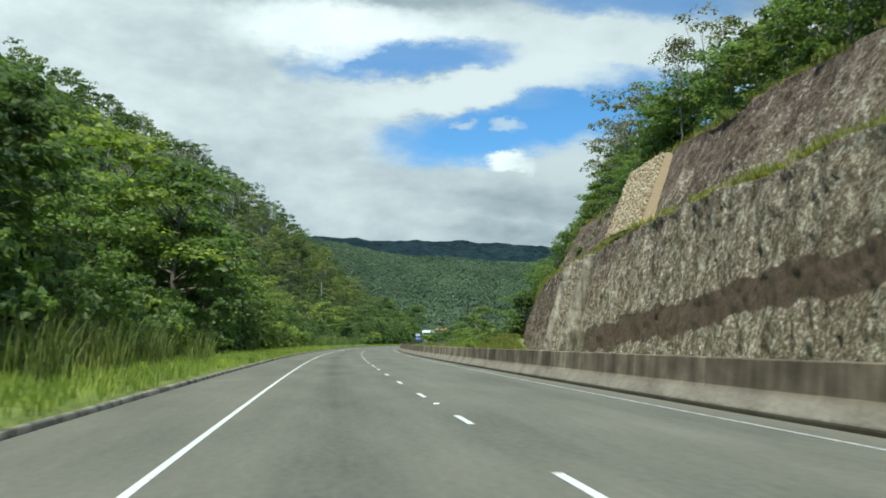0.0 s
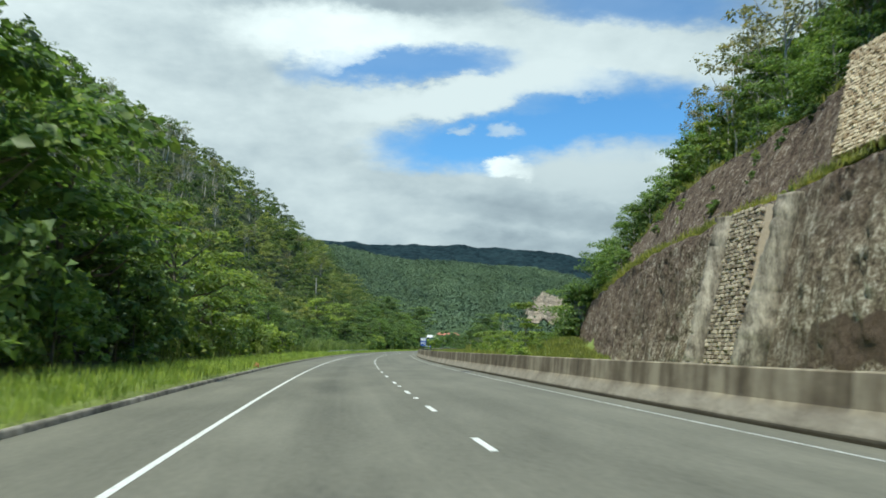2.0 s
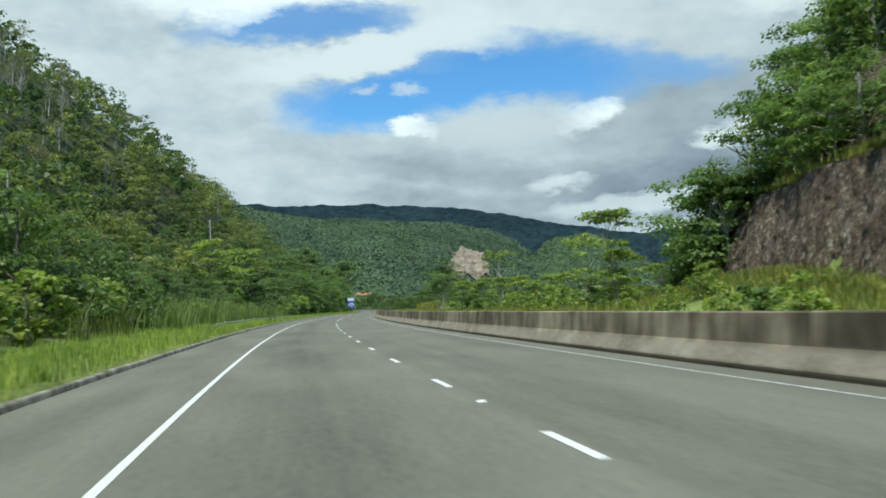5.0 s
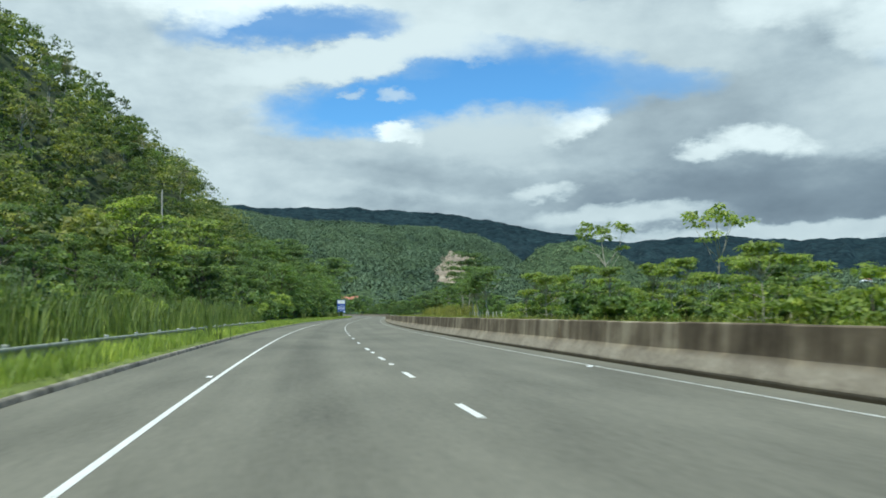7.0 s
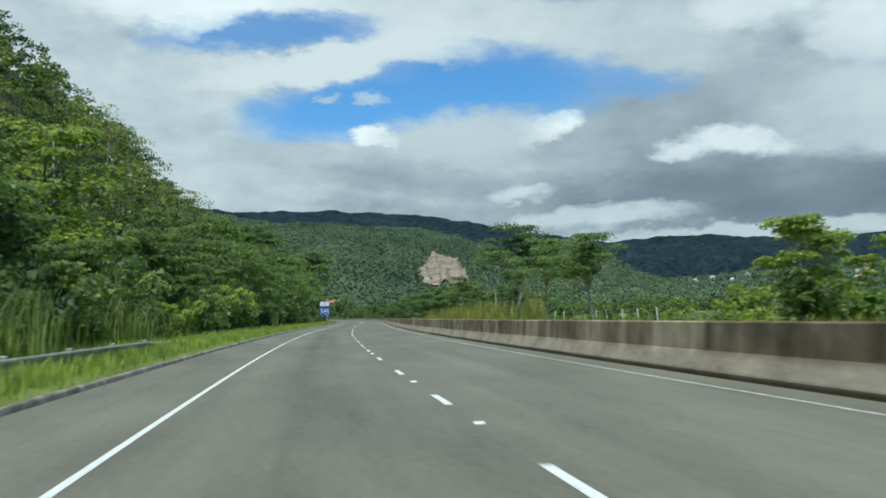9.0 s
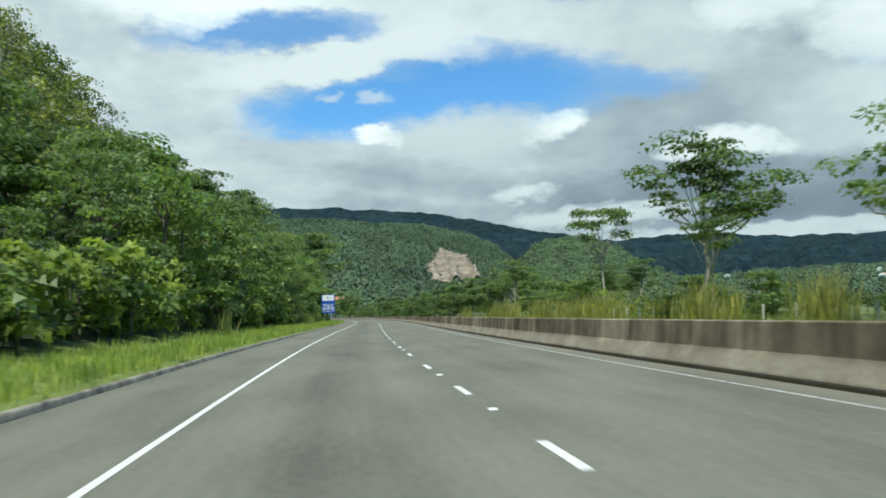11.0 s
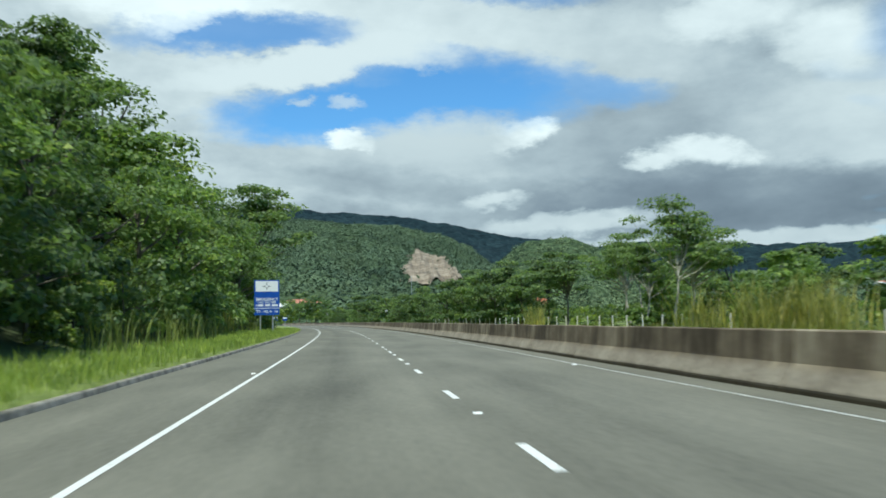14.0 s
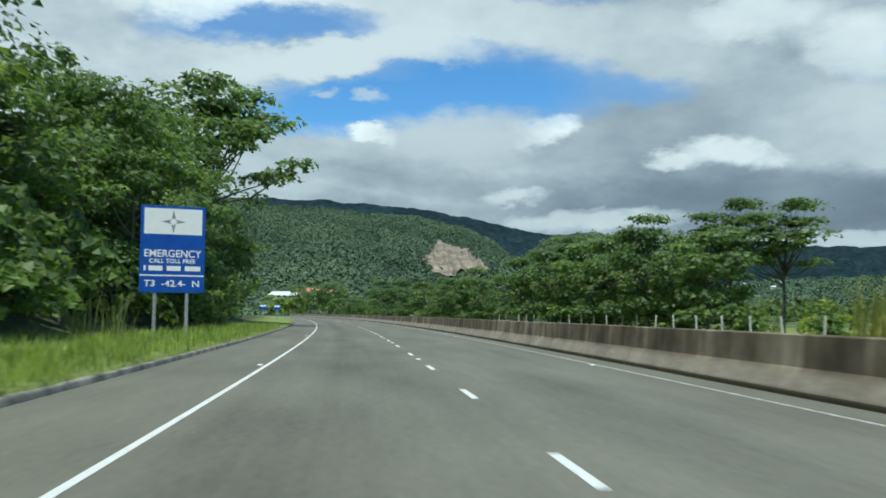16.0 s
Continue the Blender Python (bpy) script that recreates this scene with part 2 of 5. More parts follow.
def far_leaf(name, dark, light):
    """Foliage of distant forest: broad stands, single crowns and leaves differ in tone."""
    m, t, add, bsdf = material(name, 0.7, 0.0, 0.2)
    stands, crowns = noise_fac(add, 0.007, 5.0, 0.6), noise_fac(add, 0.10, 3.0, 0.6)
    isl = add("ShaderNodeNewGeometry").outputs["Random Per Island"]
    f = math_node(add, "MULTIPLY_ADD", stands, 0.55, math_node(add, "MULTIPLY_ADD", crowns, 0.35, math_node(add, "MULTIPLY", isl, 0.10)))
    t.links.new(ramp(add, f, [(0.39, dark), (0.60, light)]), bsdf.inputs["Base Color"])
    return m


FAR_LEAF = far_leaf("leaf_far_forest", (0.055, 0.088, 0.052), (0.150, 0.205, 0.108))
FAR_LEAF_PALE = far_leaf("leaf_far_scrub", (0.085, 0.125, 0.060), (0.19, 0.245, 0.115))
BARK = plain("bark", (0.07, 0.06, 0.045), (0.20, 0.18, 0.14), 4.0, 0.9, stretch=(1, 1, 0.25))
BARK_PALE = plain("pale_bark", (0.24, 0.22, 0.18), (0.50, 0.47, 0.40), 3.0, 0.85, stretch=(1, 1, 0.4))
CONCRETE_KERB = plain("kerb_concrete", (0.07, 0.065, 0.05), (0.40, 0.37, 0.30), 1.6, 0.92, relief=0.5)
STEEL = plain("galvanised_steel", (0.30, 0.31, 0.31), (0.50, 0.51, 0.50), 5.0, 0.5, 0.7, 0.1)
RAIL_STEEL = plain("weathered_rail", (0.14, 0.16, 0.13), (0.32, 0.34, 0.28), 4.0, 0.6, 0.15, 0.1)
POST_WOOD = plain("weathered_post", (0.46, 0.43, 0.37), (0.74, 0.71, 0.64), 6.0, 0.9, stretch=(1, 1, 0.2))
POLE_WOOD = plain("utility_pole", (0.26, 0.24, 0.21), (0.52, 0.50, 0.45), 4.0, 0.85, stretch=(1, 1, 0.1))
SIGN_BLUE = plain("sign_blue", (0.006, 0.055, 0.30), (0.010, 0.075, 0.38), 2.0, 0.4, relief=0.0, spec=0.5)
SIGN_WHITE = plain("sign_white", (0.74, 0.74, 0.72), (0.82, 0.82, 0.80), 2.0, 0.4, relief=0.0, spec=0.5)
SIGN_GREY = plain("sign_grey", (0.20, 0.20, 0.20), (0.30, 0.30, 0.30), 2.0, 0.5, relief=0.0)


def road_paint(name="road_paint", wear=0.0):
    """White line paint, worn through in small flakes."""
    m, t, add, bsdf = material(name, 0.7)
    n = noise_fac(add, 9.0, 6.0, 0.7)
    col = ramp(add, n, [(0.30 + wear, (0.26, 0.26, 0.23)), (0.42 + wear, (0.66, 0.66, 0.62)), (0.7 + wear, (0.80, 0.80, 0.76))])
    t.links.new(col, bsdf.inputs["Base Color"])
    bump(add, t, bsdf, n, 0.2, 0.004)
    return m


def asphalt():
    """Grey worn asphalt: fine chippings, tracks along the lane, and broad patches. UV: x across, y along the road, in metres."""
    m, t, add, bsdf = material("asphalt", 0.82, 0.0, 0.35)
    uv = add("ShaderNodeTexCoord").outputs["UV"]

    def nz(sx, sy, scale, detail):
        mp = add("ShaderNodeMapping", {0: uv, 3: (sx, sy, 1)})
        return add("ShaderNodeTexNoise", {"Vector": mp.outputs[0], "Scale": scale, "Detail": detail, "Roughness": 0.6}).outputs[0]
    chips = nz(1, 0.8, 9.0, 9.0)
    patch = nz(1, 0.25, 0.5, 4.0)
    streak = nz(1.3, 0.012, 1.0, 4.0)
    sx = add("ShaderNodeSeparateXYZ", {0: uv}).outputs[0]
    # wheel tracks and the oil-darkened middle of the driven lane
    mid = math_node(add, "POWER", 2.718, math_node(add, "MULTIPLY", math_node(add, "POWER", math_node(add, "DIVIDE", math_node(add, "ADD", sx, 0.1), 0.55), 2.0), -1.0))
    f = math_node(add, "ADD", math_node(add, "MULTIPLY", patch, 0.60), math_node(add, "MULTIPLY", streak, 0.30))
    f = math_node(add, "ADD", f, math_node(add, "MULTIPLY", math_node(add, "SUBTRACT", chips, 0.25), 0.46))
    f = math_node(add, "SUBTRACT", f, math_node(add, "MULTIPLY", mid, 0.10))
    col = ramp(add, f, [(0.34, (0.086, 0.083, 0.064)), (0.54, (0.150, 0.144, 0.111)), (0.75, (0.210, 0.199, 0.155))])
    t.links.new(col, bsdf.inputs["Base Color"])
    bump(add, t, bsdf, chips, 0.5, 0.006)
    return m


def barrier_concrete():
    """Old cast concrete: dark lichen on the upright face, run marks downwards, paler on the toe. Object space: z up from the road."""
    m, t, add, bsdf = material("barrier_concrete", 0.9)
    oi = add("ShaderNodeObjectInfo")
    co = add("ShaderNodeTexCoord").outputs["Object"]
    shift = add("ShaderNodeCombineXYZ", {0: 0.0, 1: math_node(add, "MULTIPLY", oi.outputs["Random"], 97.0), 2: 0.0})
    pos = add("ShaderNodeVectorMath", {0: co, 1: shift.outputs[0]}).outputs[0]

    def nz(st, scale, detail, r=0.6):
        mp = add("ShaderNodeMapping", {0: pos, 3: st})
        return add("ShaderNodeTexNoise", {"Vector": mp.outputs[0], "Scale": scale, "Detail": detail, "Roughness": r}).outputs[0]
    runs = nz((1, 1.0, 0.10), 1.5, 6.0, 0.68)
    blotch = nz((1, 0.7, 1), 0.8, 5.0, 0.65)
    grain = nz((1, 1, 1), 14.0, 5.0)
    z = add("ShaderNodeSeparateXYZ", {0: co}).outputs[2]
    up = ramp(add, math_node(add, "ADD", z, math_node(add, "MULTIPLY", math_node(add, "SUBTRACT", runs, 0.5), 0.25)), [(0.30, (0,)), (0.44, (1,))])
    stain = math_node(add, "MULTIPLY_ADD", runs, 0.65, math_node(add, "MULTIPLY", blotch, 0.45))
    stain = math_node(add, "MULTIPLY_ADD", math_node(add, "SUBTRACT", oi.outputs["Random"], 0.45), 0.12, stain)
    dark = ramp(add, stain, [(0.43, (0.082, 0.063, 0.041)), (0.56, (0.190, 0.150, 0.100)), (0.70, (0.42, 0.355, 0.25))])
    pale = ramp(add, math_node(add, "MULTIPLY_ADD", grain, 0.4, math_node(add, "MULTIPLY", blotch, 0.6)), [(0.34, (0.155, 0.130, 0.098)), (0.64, (0.39, 0.345, 0.27))])
    col = blend(add, up, pale, dark)
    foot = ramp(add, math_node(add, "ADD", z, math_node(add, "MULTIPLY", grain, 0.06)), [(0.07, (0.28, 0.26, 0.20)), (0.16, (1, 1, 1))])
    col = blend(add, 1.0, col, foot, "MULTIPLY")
    t.links.new(col, bsdf.inputs["Base Color"])
    bump(add, t, bsdf, grain, 0.35, 0.015)
    return m


def ground_mat():
    """Leaf litter and soil under the trees, turf on the verge and in the fields. UV: x across the road, y along it."""
    m, t, add, bsdf = material("earth_and_turf", 0.95)
    uv = add("ShaderNodeTexCoord").outputs["UV"]
    sx = add("ShaderNodeSeparateXYZ", {0: uv}).outputs[0]
    n1 = noise_fac(add, 0.35, 6.0)
    n2 = noise_fac(add, 4.0, 4.0)
    turf = ramp(add, math_node(add, "MULTIPLY_ADD", n1, 0.6, math_node(add, "MULTIPLY", n2, 0.4)), [(0.35, (0.14, 0.18, 0.040)), (0.62, (0.25, 0.30, 0.078))])
    soil = ramp(add, math_node(add, "MULTIPLY_ADD", n1, 0.5, math_node(add, "MULTIPLY", n2, 0.5)), [(0.35, (0.030, 0.042, 0.018)), (0.65, (0.075, 0.092, 0.036))])
    wood = ramp(add, math_node(add, "MULTIPLY_ADD", sx, -0.02, math_node(add, "MULTIPLY", n1, 0.10)), [(0.20, (0,)), (0.26, (1,))])
    col = blend(add, wood, turf, soil)
    scrub = ramp(add, n2, [(0.35, (0.035, 0.050, 0.020)), (0.65, (0.085, 0.105, 0.042))])
    wild = ramp(add, noise_fac(add, 0.014, 5.0, 0.6), [(0.47, (0,)), (0.53, (1,))])
    far_side = ramp(add, math_node(add, "MULTIPLY", sx, 0.005), [(0.13, (0,)), (0.20, (1,))])
    col = blend(add, math_node(add, "MULTIPLY", wild, far_side), col, scrub)
    t.links.new(col, bsdf.inputs["Base Color"])
    bump(add, t, bsdf, n2, 0.8, 0.1)
    return m


def rock_mat():
    """Weathered limestone cut: pale streaks over brown, black lichen, run marks down the face, and a band of darker
    brown.
    """
    m, t, add, bsdf = material("rock_face", 0.95)
    co = add("ShaderNodeTexCoord")
    obj = co.outputs["Object"]
    uv = co.outputs["UV"]

    def nz(src, st, scale, detail, r=0.6):
        mp = add("ShaderNodeMapping", {0: src, 3: st})
        return add("ShaderNodeTexNoise", {"Vector": mp.outputs[0], "Scale": scale, "Detail": detail, "Roughness": r}).outputs[0]
    runs = nz(obj, (1, 1, 0.45), 1.1, 7.0, 0.72)
    blot = nz(obj, (1, 1, 0.7), 0.13, 4.0)
    grit = nz(obj, (1, 1, 0.85), 4.2, 8.0, 0.82)
    cell = add("ShaderNodeTexVoronoi", {"Vector": add("ShaderNodeMapping", {0: obj, 3: (1, 1, 0.55)}).outputs[0], "Scale": 3.2, "Randomness": 1.0})
    f = math_node(add, "ADD", math_node(add, "MULTIPLY", runs, 0.38), math_node(add, "MULTIPLY", grit, 0.62))
    brown = ramp(add, f, [(0.41, (0.038, 0.027, 0.020)), (0.48, (0.145, 0.100, 0.072)), (0.545, (0.24, 0.178, 0.128)), (0.595, (0.60, 0.53, 0.43))])
    pale = ramp(add, f, [(0.392, (0.048, 0.036, 0.025)), (0.463, (0.18, 0.136, 0.092)), (0.518, (0.33, 0.26, 0.178)), (0.572, (0.77, 0.69, 0.545))])
    sy = add("ShaderNodeSeparateXYZ", {0: uv})
    along, high = sy.outputs[0], sy.outputs[1]
    bands = math_node(add, "MULTIPLY_ADD", math_node(add, "SUBTRACT", along, 80.0), -0.007, math_node(add, "MULTIPLY", math_node(add, "SUBTRACT", high, 9.0), -0.034))
    palef = ramp(add, math_node(add, "ADD", bands, blot), [(0.34, (0,)), (0.56, (1,))])
    col = blend(add, palef, brown, pale)
    # darker brown band: rises along the cut towards its near end
    line = math_node(add, "SUBTRACT", high, math_node(add, "MULTIPLY_ADD", along, -0.080, 7.9))
    wob = math_node(add, "MULTIPLY", math_node(add, "SUBTRACT", nz(uv, (0.5, 0.2, 1), 0.6, 3.0), 0.5), 2.6)
    d = math_node(add, "ABSOLUTE", math_node(add, "ADD", line, wob))
    band_mask = ramp(add, math_node(add, "MULTIPLY_ADD", d, 0.2, 0.0), [(0.22, (1,)), (0.245, (0,))])
    band_mask = math_node(add, "MULTIPLY", band_mask, ramp(add, math_node(add, "MULTIPLY", along, 0.005), [(0.40, (1,)), (0.45, (0,))]))
    band_brown = ramp(add, grit, [(0.3, (0.085, 0.058, 0.040)), (0.7, (0.20, 0.140, 0.098))])
    col = blend(add, band_mask, col, band_brown)
    moss = ramp(add, nz(obj, (1, 1, 0.6), 1.5, 6.0), [(0.62, (0,)), (0.74, (0.45,))])
    col = blend(add, moss, col, (0.075, 0.095, 0.035))
    t.links.new(col, bsdf.inputs["Base Color"])
    h = math_node(add, "ADD", grit, math_node(add, "MULTIPLY", cell.outputs["Distance"], 0.25))
    bump(add, t, bsdf, h, 1.0, 0.30)
    return m


def far_mat(name, dark, light, scale):
    """Closed forest seen from afar: crowns as cells, with patches of lighter growth."""
    m, t, add, bsdf = material(name, 0.95, 0.0, 0.05)
    co = add("ShaderNodeTexCoord").outputs["Object"]
    cell = add("ShaderNodeTexVoronoi", {"Vector": co, "Scale": scale})
    n = noise_fac(add, 0.006, 6.0, 0.65)
    n2 = noise_fac(add, scale * 0.8, 4.0, 0.65)
    f = math_node(add, "ADD", math_node(add, "MULTIPLY", n, 0.55), math_node(add, "MULTIPLY", n2, 0.45))
    col = ramp(add, f, [(0.40, dark), (0.60, light)])
    tone = add("ShaderNodeSeparateColor", {0: cell.outputs["Color"]}).outputs[0]
    col = blend(add, 1.0, col, ramp(add, tone, [(0, (0.6, 0.62, 0.6)), (1, (1.25, 1.25, 1.1))]), "MULTIPLY")
    t.links.new(col, bsdf.inputs["Base Color"])
    bump(add, t, bsdf, math_node(add, "MULTIPLY", cell.outputs["Distance"], -1.0), 1.0, 6.0)
    return m


PAINT = road_paint()
PAINT_WORN = road_paint("worn_road_paint", 0.15)
ASPHALT = asphalt()
BARRIER = barrier_concrete()
GROUND = ground_mat()
ROCK = rock_mat()
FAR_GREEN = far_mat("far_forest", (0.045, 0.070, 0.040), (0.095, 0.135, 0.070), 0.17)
# far ridge: cloud shade and blue haze painted into the base colour
FAR_HAZED = far_mat("hazed_ridge_forest", (0.012, 0.024, 0.032), (0.022, 0.040, 0.050), 0.05)
QUARRY = plain("quarry_rock", (0.16, 0.12, 0.08), (0.50, 0.41, 0.30), 0.05, 0.95, relief=1.0, dist=4.0, stretch=(0.6, 0.6, 5))
TAR = plain("tar", (0.02, 0.02, 0.02), (0.05, 0.05, 0.045), 8.0, 0.6, relief=0.4)


def stone_mat(name, dark, light):
    """Laid stones, each of its own tone."""
    m, t, add, bsdf = material(name, 0.95)
    isl = add("ShaderNodeNewGeometry").outputs["Random Per Island"]
    obj = add("ShaderNodeObjectInfo").outputs["Random"]
    n = noise_fac(add, 5.0, 5.0, 0.65)
    one = math_node(add, "FRACT", math_node(add, "ADD", isl, obj))
    f = math_node(add, "MULTIPLY_ADD", one, 0.6, math_node(add, "MULTIPLY", n, 0.4))
    t.links.new(ramp(add, f, [(0.12, dark), (0.82, light)]), bsdf.inputs["Base Color"])
    bump(add, t, bsdf, n, 0.6, 0.05)
    return m


STONE_BROWN = stone_mat("brown_stone", (0.10, 0.072, 0.048), (0.56, 0.47, 0.35))
STONE = stone_mat("gabion_stone", (0.24, 0.165, 0.09), (0.70, 0.58, 0.40))
BUTTRESS = plain("weathered_concrete", (0.07, 0.055, 0.04), (0.46, 0.40, 0.31), 1.9, 0.95, relief=0.5, dist=0.05, stretch=(1, 1, 0.3))
RED_SOIL = plain("red_soil", (0.26, 0.09, 0.04), (0.46, 0.20, 0.10), 0.8, 0.95, relief=0.6, dist=0.1)
WALL_PAINT = plain("white_render", (0.60, 0.58, 0.54), (0.80, 0.79, 0.75), 0.6, 0.85)
ROOF_RED = plain("red_roof_sheet", (0.36, 0.13, 0.075), (0.52, 0.24, 0.15), 0.8, 0.6)
DARK_GLASS = plain("dark_window", (0.02, 0.025, 0.03), (0.05, 0.055, 0.06), 1.0, 0.15, relief=0.0, spec=0.6)

# ---- the line of the road ----
HEADING_S = [0, 50, 100, 150, 200, 250, 300, 350, 400, 450, 500, 550, 600, 700, 800, 900]
HEADING_DEG = [0.13, 1.06, 2.94, 5.23, 7.30, 9.38, 11.26, 12.01, 11.26, 9.42, 7.58, 5.73, 3.89, 0.2, -3.5, -6.0]
_S = np.arange(-400.0, 6000.0, 2.0)
_T = np.radians(np.interp(_S, HEADING_S, HEADING_DEG))
_T = np.convolve(np.pad(_T, 7, "edge"), np.ones(15) / 15, "valid")
_X, _Y = np.cumsum(np.sin(_T) * 2.0), np.cumsum(np.cos(_T) * 2.0)
_O = int(np.argmin(np.abs(_S)))
_X, _Y = _X - _X[_O], _Y - _Y[_O]
KERB, BARRIER_D = -4.15, 6.68
SIDE = (math.cos(radians(7.0)), -math.sin(radians(7.0)))


def road_xy(s, d):
    """World x, y of a place s metres along the road and d metres to its right."""
    s, d = np.asarray(s, float), np.asarray(d, float)
    near = np.clip(d, -260, 260)
    t = np.interp(s, _S, _T)
    x = np.interp(s, _S, _X) + np.cos(t) * near + (d - near) * SIDE[0]
    y = np.interp(s, _S, _Y) - np.sin(t) * near + (d - near) * SIDE[1]
    return x, y


def place(s, d, z=0.0):
    x, y = road_xy(s, d)
    return float(x), float(y), float(z)


def turn(s):
    return -math.degrees(float(np.interp(s, _S, _T)))


def hash2(i, j, k=0):
    h = np.sin(i * 127.1 + j * 311.7 + k * 74.7) * 43758.5453
    return h - np.floor(h)


def value_noise(x, y, k=0):
    x, y = np.asarray(x, float), np.asarray(y, float)
    i, j = np.floor(x), np.floor(y)
    u, v = x - i, y - j
    u, v = u * u * (3 - 2 * u), v * v * (3 - 2 * v)
    a, b = hash2(i, j, k), hash2(i + 1, j, k)
    c, e = hash2(i, j + 1, k), hash2(i + 1, j + 1, k)
    return (a * (1 - u) + b * u) * (1 - v) + (c * (1 - u) + e * u) * v


def fbm(x, y, octaves=4, k=0):
    total, amp = 0.0, 0.5
    for o in range(octaves):
        total = total + amp * (value_noise(x, y, k + o) - 0.5)
        x, y, amp = x * 2.03, y * 2.03, amp * 0.5
    return total


CUT_S = [-200, 85, 121, 140, 154, 165, 173, 179, 186, 197, 250]
CUT_BEND = [0, 0, 1.5, 3.6, 5.2, 6.2, 7.0, 11.0, 22.0, 66.0, 270.0]


def cut_profile(s):
    """The rock cut at s: offset from the road of its foot, first and second edge, and their heights."""
    bend = np.interp(s, CUT_S, CUT_BEND)
    h1 = np.interp(s, [30, 70, 95, 133, 166], [11.7, 11.3, 10.3, 9.7, 8.3])
    h2 = np.interp(s, [40, 86, 97, 112, 135, 166], [19.5, 19.2, 17.5, 17.4, 17.7, 15.3])
    return 23.0 + bend, h1, h2


HILL_S = [-300, 275, 330, 365, 390, 415, 440, 465, 500, 580]
HILL_TOP = [80, 82, 79, 70, 57, 37, 20, 10, 3, 1.5]


def soft_min(a, b, k=8.0):
    h = np.clip(0.5 + 0.5 * (b - a) / k, 0, 1)
    return b * (1 - h) + a * h - k * h * (1 - h)


def height(s, d):
    """Height of the ground over the road's level."""
    s, d = np.asarray(s, float), np.asarray(d, float)
    z = np.full(np.broadcast(s, d).shape, -0.12)
    # left: verge, then the wooded hillside
    u = -d - 4.2
    verge = 0.16 + 0.035 * np.clip(u, 0, 5) + 0.06 * fbm(s * 0.5, d * 0.5)
    gentle = np.interp(u, [5, 12, 38, 80, 97, 135, 350], [0, 1.4, 12.5, 63, 78, 88, 105])
    steep = np.interp(u, [5, 10, 26, 60, 85, 350], [0, 2.0, 13, 50, 72, 98])
    rise = gentle + (steep - gentle) * np.clip((s - 275) / 65, 0, 1)
    rise = rise * np.interp(s, [50, 150, 210, 262], [0.70, 0.76, 0.86, 1.0])
    top = np.interp(s, HILL_S, HILL_TOP)
    hill = soft_min(rise, top + 0.10 * np.maximum(u - 60, 0))
    hill = hill + np.clip(u / 40, 0, 1) * 5.0 * fbm(s * 0.03, d * 0.03, 4, 3)
    far = np.clip((s - 480) / 260, 0, 1)
    left = verge + np.maximum(hill, 0) * (1 - far * 0.6)
    z = np.where(d < KERB - 0.10, left, z)
    # right: level strip behind the barrier, then the rock cut, or open country past its end
    foot, h1, h2 = cut_profile(s)
    v = d - foot - 1.0
    cut = np.interp(v, [0, 2.9], [0, 1]) * h1 + np.interp(v, [4.4, 8.2], [0, 1]) * (h2 - h1) + 0.95 * np.clip(v - 10.2, 0, 38) + 0.2 * np.maximum(v - 48, 0)
    country = -0.25 - 2.2 * np.clip((d - 21) / 34, 0, 1) + 2.0 * fbm(s * 0.02, d * 0.02, 3, 9) * np.clip((d - 20) / 26, 0, 1)
    right = np.where((v > 0) & (s < 205), np.minimum(cut, 80) - 0.4, country * np.clip((s - 155) / 35, 0, 1) - 0.05)
    right = right + 2.2 * np.exp(-((s - 156) / 16) ** 2 - ((d - 26.5) / 5.0) ** 2)
    z = np.where(d > 7.5, right, z)
    # the country drops a little and then rolls far out
    out = np.hypot(d, np.maximum(s - 520, 0))
    roll = np.clip((out - 250) / 600, 0, 1)
    z = np.where((s > 540) & (np.abs(d) > 12), z + roll * 14 * fbm(s * 0.004, d * 0.004, 4, 5), z)
    return z


# ---- mesh helpers ----


def mesh_from(name, verts, quads, uv=None, smooth=False, tris=False):
    """A mesh from arrays: vertices (n, 3) and faces (m, 4) or (m, 3)."""
    verts, quads = np.asarray(verts, np.float32), np.asarray(quads, np.int32)
    k = quads.shape[1]
    me = bpy.data.meshes.new(name)
    me.vertices.add(len(verts))
    me.vertices.foreach_set("co", verts.ravel())
    me.loops.add(quads.size)
    me.loops.foreach_set("vertex_index", quads.ravel())
    me.polygons.add(len(quads))
    me.polygons.foreach_set("loop_start", np.arange(0, quads.size, k, dtype=np.int32))
    if smooth:
        me.polygons.foreach_set("use_smooth", np.ones(len(quads), bool))
    if uv is not None:
        layer = me.uv_layers.new(name="UVMap")
        layer.data.foreach_set("uv", np.asarray(uv, np.float32)[quads.ravel()].ravel())
    me.update(calc_edges=True)
    me.validate()
    return me


def grid_quads(rows, cols):
    i = np.arange(rows - 1)[:, None] * cols + np.arange(cols - 1)[None, :]
    return np.stack([i, i + cols, i + cols + 1, i + 1], -1).reshape(-1, 4)


def thing(name, me, mat, label="", category="", kind="", group="", parent=None, m=None):
    ob = new(name, me)
    if mat is not None:
        me.materials.append(mat) if not me.materials else None
    if parent is not None:
        ob.parent = parent
    if m is not None:
        ob.matrix_local = m
    return tagged(ob, label, category, group, kind)


def part(name, bm, mat, parent, label=""):
    me = bpy.data.meshes.new(name)
    bm.to_mesh(me)
    bm.free()
    me.materials.append(mat)
    ob = new(name, me)
    ob.parent = parent
    return tagged(ob, label)


